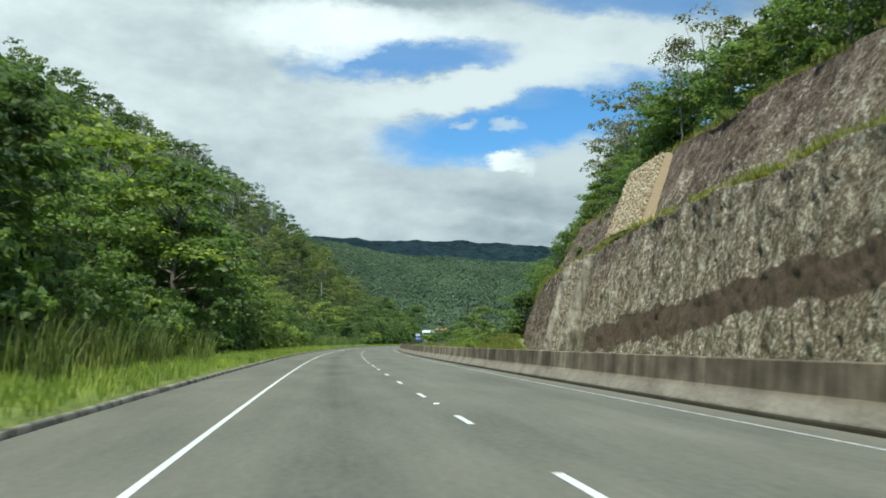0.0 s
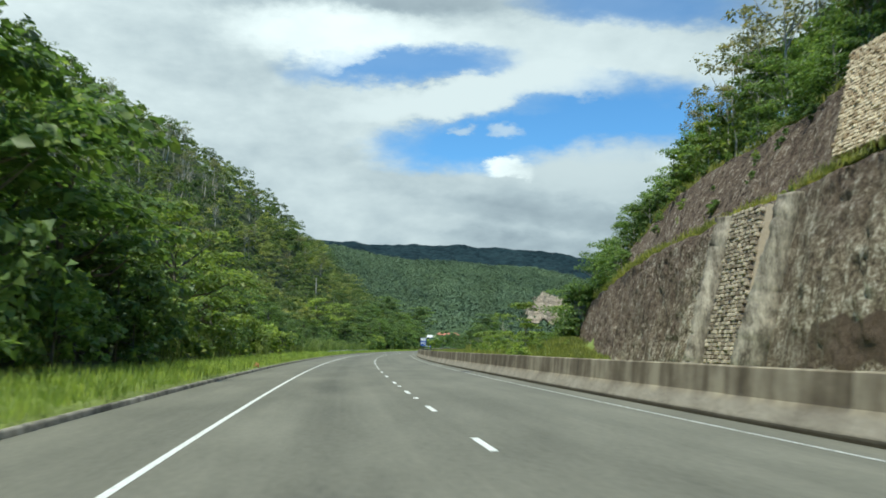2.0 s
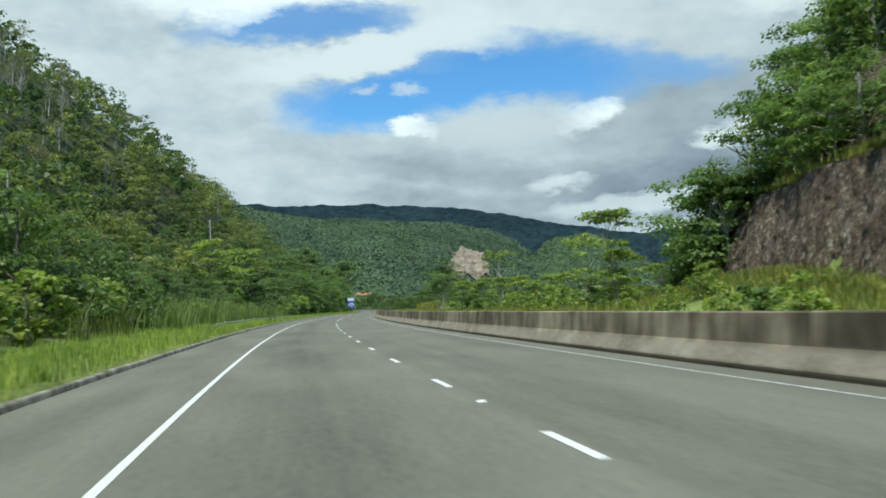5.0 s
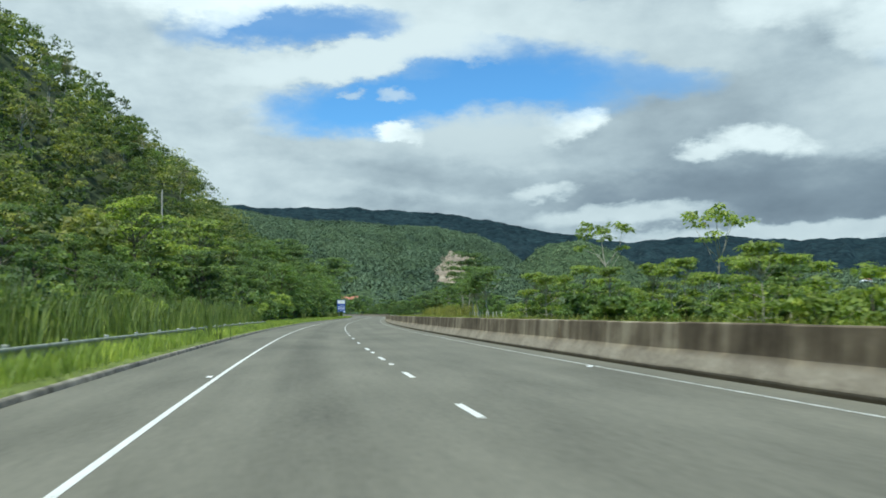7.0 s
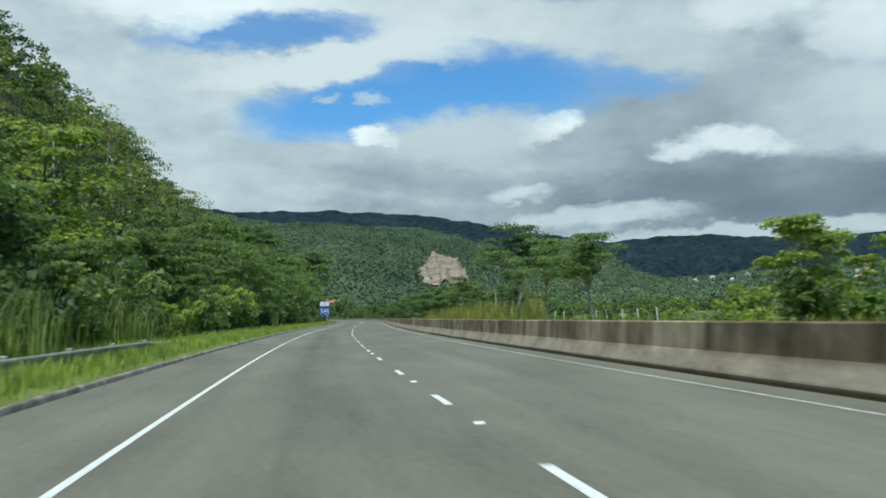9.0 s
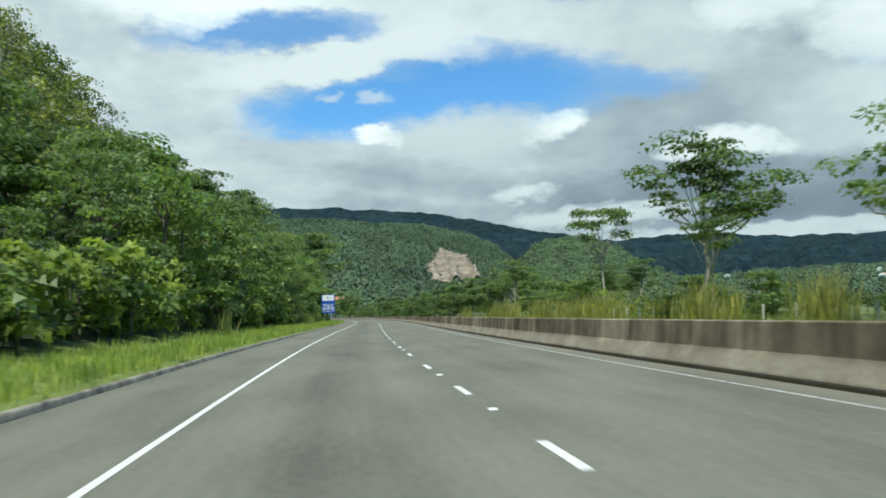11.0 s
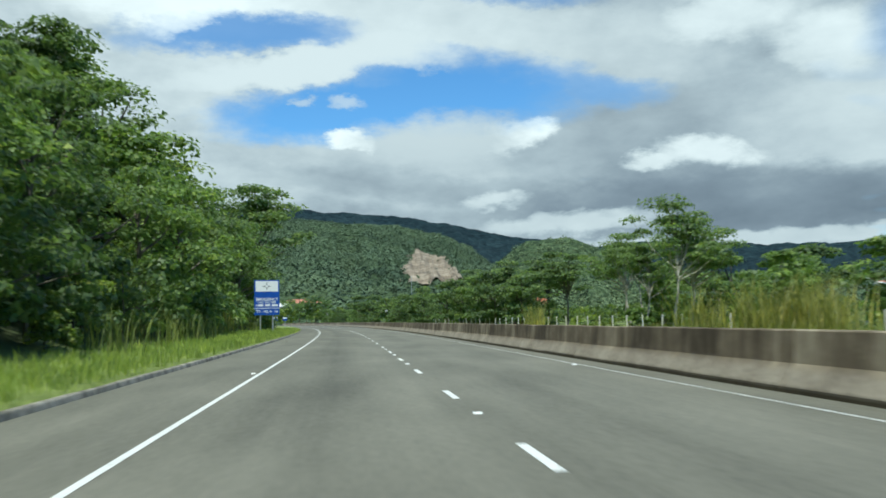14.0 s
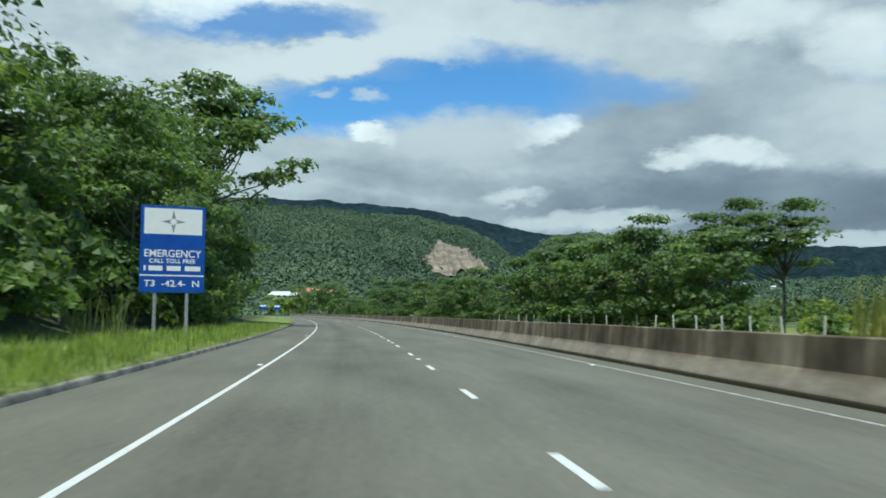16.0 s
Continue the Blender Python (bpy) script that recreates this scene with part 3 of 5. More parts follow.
def box(x0, y0, z0, x1, y1, z1, bevel=0.0):
    bm = bmesh.new()
    bmesh.ops.create_cube(bm, size=1.0)
    bmesh.ops.scale(bm, vec=(x1 - x0, y1 - y0, z1 - z0), verts=bm.verts)
    bmesh.ops.translate(bm, vec=((x0 + x1) / 2, (y0 + y1) / 2, (z0 + z1) / 2), verts=bm.verts)
    if bevel:
        bmesh.ops.bevel(bm, geom=list(bm.edges), offset=bevel, segments=1, affect="EDGES")
    return bm


def tube(points, radii, sides=7):
    """Vertices and quads of a tapering tube along points."""
    pts, radii = np.asarray(points, float), np.asarray(radii, float)
    tan = np.gradient(pts, axis=0)
    tan /= np.linalg.norm(tan, axis=1, keepdims=True) + 1e-9
    ref = np.array([1.0, 0.0, 0.0]) if abs(tan[0, 0]) < 0.8 else np.array([0.0, 1.0, 0.0])
    a = np.cross(tan, ref)
    a /= np.linalg.norm(a, axis=1, keepdims=True) + 1e-9
    b = np.cross(tan, a)
    w = np.linspace(0, 2 * math.pi, sides, endpoint=False)
    v = pts[:, None, :] + radii[:, None, None] * (np.cos(w)[None, :, None] * a[:, None, :] + np.sin(w)[None, :, None] * b[:, None, :])
    n = len(pts)
    q = []
    for i in range(n - 1):
        for j in range(sides):
            k = (j + 1) % sides
            q.append((i * sides + j, i * sides + k, (i + 1) * sides + k, (i + 1) * sides + j))
    return v.reshape(-1, 3), np.array(q)


def join_arrays(pieces):
    vs, qs, o = [], [], 0
    for v, q in pieces:
        vs.append(v)
        qs.append(q + o)
        o += len(v)
    return np.concatenate(vs), np.concatenate(qs)


def leaf_blades(pos, normal, size, rng, aspect=0.85):
    """One pointed leaf for each place, roughly square to its normal."""
    n = len(pos)
    normal = normal + rng.normal(0, 0.45, (n, 3))
    normal /= np.linalg.norm(normal, axis=1, keepdims=True) + 1e-9
    r = rng.normal(0, 1, (n, 3))
    a = np.cross(normal, r)
    a /= np.linalg.norm(a, axis=1, keepdims=True) + 1e-9
    b = np.cross(normal, a)
    s = np.asarray(size).reshape(-1, 1) * np.ones((n, 1))
    v = np.stack([pos - a * s * 0.5, pos + a * s * 0.5 - normal * s * 0.15, pos + b * s * aspect], 1)
    return v.reshape(-1, 3), np.arange(3 * n).reshape(n, 3)


def folded_leaves(pos, normal, size, rng):
    """One broad leaf for each place: two faces that meet along a lowered midrib."""
    n = len(pos)
    normal = normal + rng.normal(0, 0.35, (n, 3))
    normal /= np.linalg.norm(normal, axis=1, keepdims=True) + 1e-9
    a = np.cross(normal, rng.normal(0, 1, (n, 3)))
    a /= np.linalg.norm(a, axis=1, keepdims=True) + 1e-9
    b = np.cross(normal, a)
    s = np.asarray(size).reshape(-1, 1)
    v = np.stack([pos - b * s * 0.5, pos + a * s * 0.42 + normal * s * 0.10, pos + b * s * 0.55 - normal * s * 0.12, pos - a * s * 0.42 + normal * s * 0.10], 1)
    i = np.arange(n)[:, None] * 4
    return v.reshape(-1, 3), np.concatenate([i + np.array([[0, 1, 2]]), i + np.array([[0, 2, 3]])], 0)


def clump_leaves(centres, radii, per, leaf, rng, flat=0.7, up=0.35, folded=False):
    """Leaves on the shells of many clumps."""
    n = len(centres)
    c = np.repeat(centres, per, 0)
    r = np.repeat(np.asarray(radii), per)[:, None]
    w = rng.normal(0, 1, (n * per, 3))
    w /= np.linalg.norm(w, axis=1, keepdims=True) + 1e-9
    w[:, 2] = np.where(w[:, 2] < -0.3, -w[:, 2], w[:, 2])
    shell = rng.uniform(0.55, 1.08, (n * per, 1))
    p = c + w * r * shell * np.array([1, 1, flat])
    nor = w * 0.8 + np.array([0, 0, up])
    size = leaf * rng.uniform(0.6, 1.3, n * per)
    return folded_leaves(p, nor, size, rng) if folded else leaf_blades(p, nor, size, rng)


def tree_meshes(kind, seed, h):
    """Trunk with limbs, and crown, of one tree of height h, as two meshes."""
    rng = np.random.default_rng(seed)
    pieces, centres, radii = [], [], []
    lean = rng.normal(0, 0.03, 2)
    if kind == "broad":
        bole, crown_r, n = 0.12 * h, 0.34 * h, 28
    elif kind == "tall":
        bole, crown_r, n = 0.68 * h, 0.15 * h, 11
    elif kind == "snag":
        bole, crown_r, n = 0.60 * h, 0.16 * h, 13
    elif kind == "umbrella":
        bole, crown_r, n = 0.60 * h, 0.24 * h, 24
    elif kind == "sapling":
        bole, crown_r, n = 0.60 * h, 0.25 * h, 13
    elif kind == "young":
        bole, crown_r, n = 0.30 * h, 0.38 * h, 24
    elif kind == "layered":
        bole, crown_r, n = 0.50 * h, 0.42 * h, 24
    elif kind == "tiered":
        bole, crown_r, n = 0.2 * h, 0.40 * h, 30
    else:
        bole, crown_r, n = 0.10 * h, 0.50 * h, 16
    zs = np.linspace(-0.6, 0.93 * h, 9)
    bend = np.cumsum(rng.normal(0, 0.012 * h, (9, 2)), 0)
    pts = np.stack([bend[:, 0] + lean[0] * zs, bend[:, 1] + lean[1] * zs, zs], 1)
    r0 = (0.009 if kind in ("young", "tall") else 0.012 if kind in ("layered", "umbrella") else 0.008 if kind == "sapling" else 0.016 if kind == "snag" else 0.022) * h + 0.04 * min(1.0, h / 12.0) ** 2
    pieces.append(tube(pts[::2] if kind == "bush" else pts, np.linspace(r0, 0.02, 5 if kind == "bush" else 9), 4 if kind == "bush" else 7))
    for i in range(n):
        f = rng.uniform(0, 1)
        if kind == "layered":
            lev = rng.choice([0.62, 0.74, 0.85, 0.95])
            z = lev * h + rng.normal(0, 0.015 * h)
            rr = crown_r * rng.uniform(0.15, 1.0) * (1.15 - 0.55 * (lev - 0.6) / 0.35)
        elif kind == "young":
            lev = rng.choice([0.40, 0.54, 0.68, 0.80, 0.90, 0.97])
            z = lev * h + rng.normal(0, 0.015 * h)
            rr = crown_r * rng.uniform(0.2, 1.0) * (1.15 - 0.7 * (lev - 0.4) / 0.55)
        elif kind == "tiered":
            lev = rng.uniform(0.34, 0.98)
            z = lev * h
            rr = crown_r * rng.uniform(0.3, 1.05) * (1.05 - 0.5 * max(0.0, lev - 0.55) / 0.45)
        elif kind in ("umbrella", "sapling"):
            lev = rng.choice([0.76, 0.86, 0.93, 0.97])
            z = lev * h + rng.normal(0, 0.012 * h)
            rr = crown_r * math.sqrt(rng.uniform(0.02, 1.0))
        else:
            z = bole + (h - bole) * (0.05 + 0.9 * f)
            env = math.sin(math.pi * (0.22 + 0.70 * (z - bole) / (h - bole))) ** 0.6
            rr = crown_r * env * rng.uniform(0.35, 1.05)
        ang = rng.uniform(0, 2 * math.pi)
        low = h * rng.uniform(0.40, 0.56) if kind == "layered" else h * rng.uniform(0.52, 0.62) if kind in ("umbrella", "sapling") else z * 0.72
        start = np.array([np.interp(low, zs, pts[:, 0]), np.interp(low, zs, pts[:, 1]), low])
        tip = start + np.array([rr * math.cos(ang), rr * math.sin(ang), z - low])
        mid = (start + tip) / 2 + np.array([0, 0, -0.03 * h]) + rng.normal(0, 0.02 * h, 3)
        if (kind != "umbrella" or i < 9) and (kind != "bush" or i < 4) and (kind != "sapling" or i % 3 == 0) and (kind not in ("broad", "tiered") or i % 2):
            pieces.append(tube(np.array([start, mid, tip]), [r0 * 0.42, r0 * 0.25, 0.012], 4))
        centres.append(tip)
        radii.append((0.10 if kind == "layered" else 0.085 if kind == "umbrella" else 0.115) * h * rng.uniform(0.7, 1.25))
        if kind == "layered":
            centres.append((mid + tip) / 2 + np.array([0, 0, 0.02 * h]))
            radii.append(0.07 * h * rng.uniform(0.7, 1.2))
    if kind not in ("layered", "umbrella", "sapling"):
        centres.append(pts[-1])
        radii.append(0.10 * h)
    centres, radii = np.array(centres), np.array(radii)
    if kind == "bush":
        v, q = clump_leaves(centres, radii * 1.5, 50, 0.30, rng, 0.8)
    elif kind == "umbrella":
        v, q = clump_leaves(centres, radii * 1.25, 150, 0.30, rng, 0.5, 0.7)
    elif kind == "sapling":
        v, q = clump_leaves(centres, radii * 0.75, 44, 0.34, rng, 0.5, 0.7)
    elif kind == "young":
        v, q = clump_leaves(centres, radii * 1.0, 60, 0.34, rng, 0.42, 0.9)
    elif kind == "layered":
        v, q = clump_leaves(centres, radii * 1.15, 110, 0.35, rng, 0.38, 0.9)
    elif kind == "tiered":
        v, q = clump_leaves(centres, radii * 1.30, 100, 0.44, rng, 0.34, 1.0, True)
    elif kind == "snag":
        v, q = clump_leaves(centres, radii * 0.9, 14, 0.26, rng, 0.7)
    elif kind == "tall":
        v, q = clump_leaves(centres, radii, 80, 0.29, rng, 0.7)
    else:
        v, q = clump_leaves(centres, radii * 1.28, 106, 0.35, rng, 0.50, 0.75)
    tv, tq = join_arrays(pieces)
    return mesh_from("trunk", tv, tq, smooth=True), mesh_from("crown", v, q)


def tree(kind, seed, h, leaf, bark, name, label, category, group):
    """A tree of one kind at the origin; copy_thing() plants more of it."""
    base = tagged(new(name), label, category, group)
    tr, cr = tree_meshes(kind, seed, h)
    thing("trunk", tr, bark, parent=base)
    thing("crown" if kind != "bush" else "foliage", cr, leaf, parent=base)
    return base


# ---- ground, road, verge ----
s_lines = np.concatenate([np.arange(-150, 720, 4.0), 720 * 1.045 ** np.arange(0, 43)])
d_left = -np.concatenate([[4.23, 4.30, 5.0, 6, 7, 8, 9, 9.8, 10.6, 11.5, 13, 15, 17, 20], np.arange(24, 150, 5.0), 150 * 1.13 ** np.arange(0, 26)])
d_right = np.concatenate([[7.45, 7.55, 9, 12, 15, 18, 21, 23, 24.2], np.arange(25, 60, 1.3), np.arange(60, 200, 8.0), 200 * 1.13 ** np.arange(0, 24)])
d_lines = np.concatenate([d_left[::-1], [-4.0, 0, 6.6], d_right])
gs, gd = np.meshgrid(s_lines, d_lines, indexing="ij")
gz = height(gs, gd)
gx, gy = road_xy(gs, gd)
me = mesh_from("ground", np.stack([gx, gy, gz], -1).reshape(-1, 3), grid_quads(*gs.shape),
               np.stack([gd, gs], -1).reshape(-1, 2), smooth=True)
thing("ground", me, GROUND, "green turf verge and dark leaf-littered wooded slopes", "ground", "structure")


def strip(name, s0, s1, d0, d1, z, mat, label="", category="", kind="", parent=None, step=3.0):
    ss = np.linspace(s0, s1, max(2, int((s1 - s0) / step) + 1))
    dd = np.linspace(d0, d1, 3)
    a, b = np.meshgrid(ss, dd, indexing="ij")
    x, y = road_xy(a, b)
    me = mesh_from(name, np.stack([x, y, np.full_like(x, z)], -1).reshape(-1, 3), grid_quads(*a.shape),
                   np.stack([b, a], -1).reshape(-1, 2))
    return thing(name, me, mat, label, category, kind, parent=parent)


road = strip("road", -60, 760, KERB + 0.02, BARRIER_D + 0.06, 0.0, ASPHALT, "worn grey asphalt carriageway curving between hills", "road", "structure")
strip("edge_line", -60, 700, -1.818, -1.726, 0.004, PAINT, parent=road)
strip("edge_line", -60, 700, 5.91, 5.99, 0.004, PAINT_WORN, parent=road)
dash_me = None
for n in range(-6, 100):
    s = 7.22 + 6.38 * n
    bm = box(-0.052, -0.75, 0.0, 0.052, 0.75, 0.005)
    if dash_me is None:
        dash_me = bpy.data.meshes.new("lane_dash")
        bm.to_mesh(dash_me)
        dash_me.materials.append(PAINT)
    bm.free()
    ob = new("lane_dash", dash_me)
    ob.parent = road
    ob.matrix_local = pose(*place(s, 1.88, 0.001), 0, 0, turn(s))
stud_me = None
pick = np.random.default_rng(9)
for n in range(-3, 96):
    keep = pick.uniform() < 0.4 or n in (1, 31, 41, 47)
    s = 7.22 + 6.38 * (n + 0.55)
    if stud_me is None:
        bm = bmesh.new()
        bmesh.ops.create_cube(bm, size=1.0)
        for v in bm.verts:
            k = 0.6 if v.co.z > 0 else 1.0
            v.co = (v.co.x * 0.11, v.co.y * 0.085 * k, (v.co.z + 0.5) * 0.02)
        stud_me = bpy.data.meshes.new("road_stud")
        bm.to_mesh(stud_me)
        bm.free()
        stud_me.materials.append(SIGN_WHITE)
    if not keep:
        continue
    for d in (1.88, -1.93, 5.8):
        if d != 1.88 and n % 4 != 2:
            continue
        ob = new("road_stud", stud_me)
        ob.parent = road
        ob.matrix_local = pose(*place(s - (0.0 if d == 1.88 else 2.6), d, 0.001), 0, 0, turn(s))

# a tar patch over the edge line
bm = bmesh.new()
ring = [bm.verts.new((0.30 * math.cos(w) * (1 + 0.35 * math.sin(3 * w + 1)), 1.05 * math.sin(w) * (1 + 0.2 * math.cos(5 * w)), 0.0)) for w in np.linspace(0, 2 * math.pi, 28, endpoint=False)]
bm.faces.new(ring)
part("tar_patch", bm, TAR, road, "dark tar patch").matrix_local = pose(*place(84.8, 6.1, 0.008), 0, 0, turn(84.8))

# kerb: a low worn concrete upstand, broken and half overgrown
ss = np.arange(-60, 700, 0.8)
wob = 0.05 * fbm(ss * 0.25, ss * 0, 4, 21)
prof = [(0.02, -0.05), (0.0, 0.075), (-0.02, 0.105), (-0.10, 0.11), (-0.16, 0.02)]
kv = []
for i, (dd, zz) in enumerate(prof):
    x, y = road_xy(ss, KERB + dd + wob)
    kv.append(np.stack([x, y, zz + (0.035 * fbm(ss * 0.6, ss * 0 + i, 3, 25) if i in (1, 2, 3) else 0 * ss)], -1))
kv = np.stack(kv, 1)
me = mesh_from("kerb", kv.reshape(-1, 3), grid_quads(len(ss), len(prof)))
thing("kerb", me, CONCRETE_KERB, "low dirty concrete kerb, partly overgrown with grass", "kerb", "structure")

# barrier: cast concrete lengths with an upright face over a sloping toe
barrier = tagged(new("concrete_barrier"), "stained concrete safety barrier with a sloping toe along the road", "barrier", kind="structure")
SEG = 4.0
prof = [(0.0, -0.05), (0.0, 0.09), (0.17, 0.37), (0.20, 0.42), (0.24, 0.90), (0.26, 0.92), (0.44, 0.92), (0.46, 0.90), (0.50, 0.42), (0.70, 0.09), (0.70, -0.05)]
yy = np.linspace(-SEG / 2 + 0.006, SEG / 2 - 0.006, 9)
v = np.array([(dx, y, z) for y in yy for dx, z in prof])
q = grid_quads(len(yy), len(prof))[:, ::-1]
bm = bmesh.new()
bv = [bm.verts.new(c) for c in v]
for f in q:
    bm.faces.new([bv[i] for i in f])
bm.faces.new(bv[:len(prof)])
bm.faces.new(bv[-len(prof):][::-1])
bmesh.ops.recalc_face_normals(bm, faces=bm.faces)
seg_me = bpy.data.meshes.new("barrier_length")
bm.to_mesh(seg_me)
bm.free()
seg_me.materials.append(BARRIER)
rng = np.random.default_rng(5)
for i in range(185):
    s = -40 + SEG * (i + 0.5)
    ob = new("barrier_length", seg_me)
    ob.parent = barrier
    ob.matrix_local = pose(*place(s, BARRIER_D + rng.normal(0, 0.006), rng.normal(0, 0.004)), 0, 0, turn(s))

# ---- rock cut ----
cs = np.concatenate([np.arange(-70, 30, 1.2), np.arange(30, 192, 0.30)])
NV = 120
tt = np.linspace(0, 1, NV)
foot, h1, h2 = cut_profile(cs)
# along the profile: foot, first edge, back of its ledge, second edge, back of that ledge
knots = np.array([0, 0.42, 0.49, 0.90, 1.0])
dk = np.stack([foot, foot + 2.9, foot + 4.4, foot + 8.2, foot + 10.6], 1)
zk = np.stack([0 * h1 - 1.2, h1, h1 + 0.5, h2, h2 + 1.2], 1)
D = np.stack([np.interp(tt, knots, dk[i]) for i in range(len(cs))])
Z = np.stack([np.interp(tt, knots, zk[i]) for i in range(len(cs))])
S = np.repeat(cs[:, None], NV, 1)
steep = np.interp(tt, [0, 0.02, 0.40, 0.43, 0.48, 0.51, 0.88, 0.91, 1.0], [1, 1, 1, 0.25, 0.25, 1, 1, 0.3, 0.2])[None, :]
rel = 2.4 * fbm(S * 0.10, Z * 0.05, 4, 31) + 0.6 * fbm(S * 0.6, Z * 0.2, 4, 41) + 0.55 * fbm(S * 2.1, Z * 1.7, 3, 51)
# calmer where masonry is set into the face
calm = np.maximum(np.exp(-((S - 82.3) / 9.0) ** 8) * (tt > 0.45)[None, :], np.exp(-((S - 92.4) / 7.0) ** 8) * (tt < 0.45)[None, :])
rel = rel * (1 - 0.85 * calm)
D = D - rel * steep
Z = Z + (1 - steep) * 0.9 * fbm(S * 0.5, D * 0.5, 3, 61) + 0.9 * fbm(S * 0.12, S * 0, 3, 71) * np.interp(tt, [0, 0.3, 0.42, 1], [0, 0.3, 1, 1])[None, :]
x, y = road_xy(S, D)
me = mesh_from("rock_cut", np.stack([x, y, Z], -1).reshape(-1, 3), grid_quads(*S.shape), np.stack([S, Z], -1).reshape(-1, 2), smooth=False)
thing("rock_cut", me, ROCK, "stepped limestone road cutting, pale and brown with lichen", "rock face", "structure")


# ---- distant mountains ----


def domes(x, y, cell):
    """Rounded crowns on a jittered grid."""
    i, j = np.floor(x / cell), np.floor(y / cell)
    best = np.full(np.shape(x), 9.0)
    for a in (-1, 0, 1):
        for b in (-1, 0, 1):
            cx = (i + a + 0.5 + 0.8 * (hash2(i + a, j + b, 1) - 0.5)) * cell
            cy = (j + b + 0.5 + 0.8 * (hash2(i + a, j + b, 2) - 0.5)) * cell
            best = np.minimum(best, np.hypot(x - cx, y - cy) / cell)
    return np.sqrt(np.clip(1 - best * best, 0, 1))


BARE = []


def mountain(name, bearings, heights_deg, dist, near, mat, label, cell, crown, seed, rows, cols, rough, pit=None, bulge=1.2):
    """A range seen from the road: its crest follows bearings and heights as seen from halfway along the drive. pit: a bare quarry face in it."""
    def surface(B, F, trees):
        crest = np.interp(np.degrees(B), bearings, heights_deg)
        top = np.tan(np.radians(crest)) * dist
        R = near + (dist - near) * F
        x, y = 20 + R * np.sin(B), 215 + R * np.cos(B)
        shape = np.where(F < 1, F ** bulge, 1 - (F - 1) * 1.5)
        gully = fbm(B * 40, F * 2.2, 5, seed) * rough * np.sin(np.pi * np.clip(F, 0, 1)) ** 0.8
        top = top + dist * 0.0045 * fbm(B * 55, B * 0, 4, seed + 3)
        z = -4.0 + top * shape + gully + rough * 0.12 * fbm(x / 90, y / 90, 4, seed + 7) + 4.0 * np.clip(F, 0, 1)
        return x, y, z + trees * crown * domes(x, y, cell)
    b = np.radians(np.linspace(bearings[0], bearings[-1], cols))
    B, F = np.meshgrid(b, np.linspace(0, 1.25, rows), indexing="ij")
    me = mesh_from(name, np.stack(surface(B, F, 1.0), -1).reshape(-1, 3), grid_quads(*B.shape)[:, ::-1], smooth=False)
    ob = thing(name, me, mat, label, "mountain", "structure")
    if pit:
        b0, b1, f0, f1 = pit
        B, F = np.meshgrid(np.radians(np.linspace(b0, b1, 70)), np.linspace(f0, f1, 60), indexing="ij")
        x, y, z = surface(B, F, 0.0)
        bench = (F - f0) / (f1 - f0) * 7
        z = z + crown * 0.85 + 2 + 1.6 * (np.floor(bench) + np.clip((bench % 1) * 3 - 2, 0, 1) - bench) + 1.5 * fbm(x / 12, y / 12, 3, 4)
        p = (np.degrees(B) - (b0 + b1) / 2) / ((b1 - b0) / 2)
        r = (F - (f0 + f1) / 2) / ((f1 - f0) / 2)
        up = (r + 1) / 2
        keep = (np.abs(p - 0.08) + 0.7 * fbm(p * 3, r * 3, 4, 8) < 0.46 + 0.42 * (1 - up)) & (np.abs(r) < 0.97)
        q = grid_quads(*B.shape)[:, ::-1]
        BARE.append((b0, b1, f0, f1))
        q = q[keep.ravel()[q].all(1)]
        me = mesh_from("quarry_face", np.stack([x, y, z], -1).reshape(-1, 3), q)
        thing("quarry_face", me, QUARRY, "bare pale rock face of a hillside quarry", "quarry", "structure")
    return surface


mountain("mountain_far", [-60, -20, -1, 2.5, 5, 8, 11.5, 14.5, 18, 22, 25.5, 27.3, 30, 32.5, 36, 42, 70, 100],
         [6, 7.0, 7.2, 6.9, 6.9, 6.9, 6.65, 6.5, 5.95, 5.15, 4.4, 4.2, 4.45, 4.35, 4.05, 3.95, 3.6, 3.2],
         3800, 2600, FAR_HAZED, "forested mountain ridge, cloud shade and blue haze put in its colour", 30.0, 12.0, 3, 60, 700, 160)
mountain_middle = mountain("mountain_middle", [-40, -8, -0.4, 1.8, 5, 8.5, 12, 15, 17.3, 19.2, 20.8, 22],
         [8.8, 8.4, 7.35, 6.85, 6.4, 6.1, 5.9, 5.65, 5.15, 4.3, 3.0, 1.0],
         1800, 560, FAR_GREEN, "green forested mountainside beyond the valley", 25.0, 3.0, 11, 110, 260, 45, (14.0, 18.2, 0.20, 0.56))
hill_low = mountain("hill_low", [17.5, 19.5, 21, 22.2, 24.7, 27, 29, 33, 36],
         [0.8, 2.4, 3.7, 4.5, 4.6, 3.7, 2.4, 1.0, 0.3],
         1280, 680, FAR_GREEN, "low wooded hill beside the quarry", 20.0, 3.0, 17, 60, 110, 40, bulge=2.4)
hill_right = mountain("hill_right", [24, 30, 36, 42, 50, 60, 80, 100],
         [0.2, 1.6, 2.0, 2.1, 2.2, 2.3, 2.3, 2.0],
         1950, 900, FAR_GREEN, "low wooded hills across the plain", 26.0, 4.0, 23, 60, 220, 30)



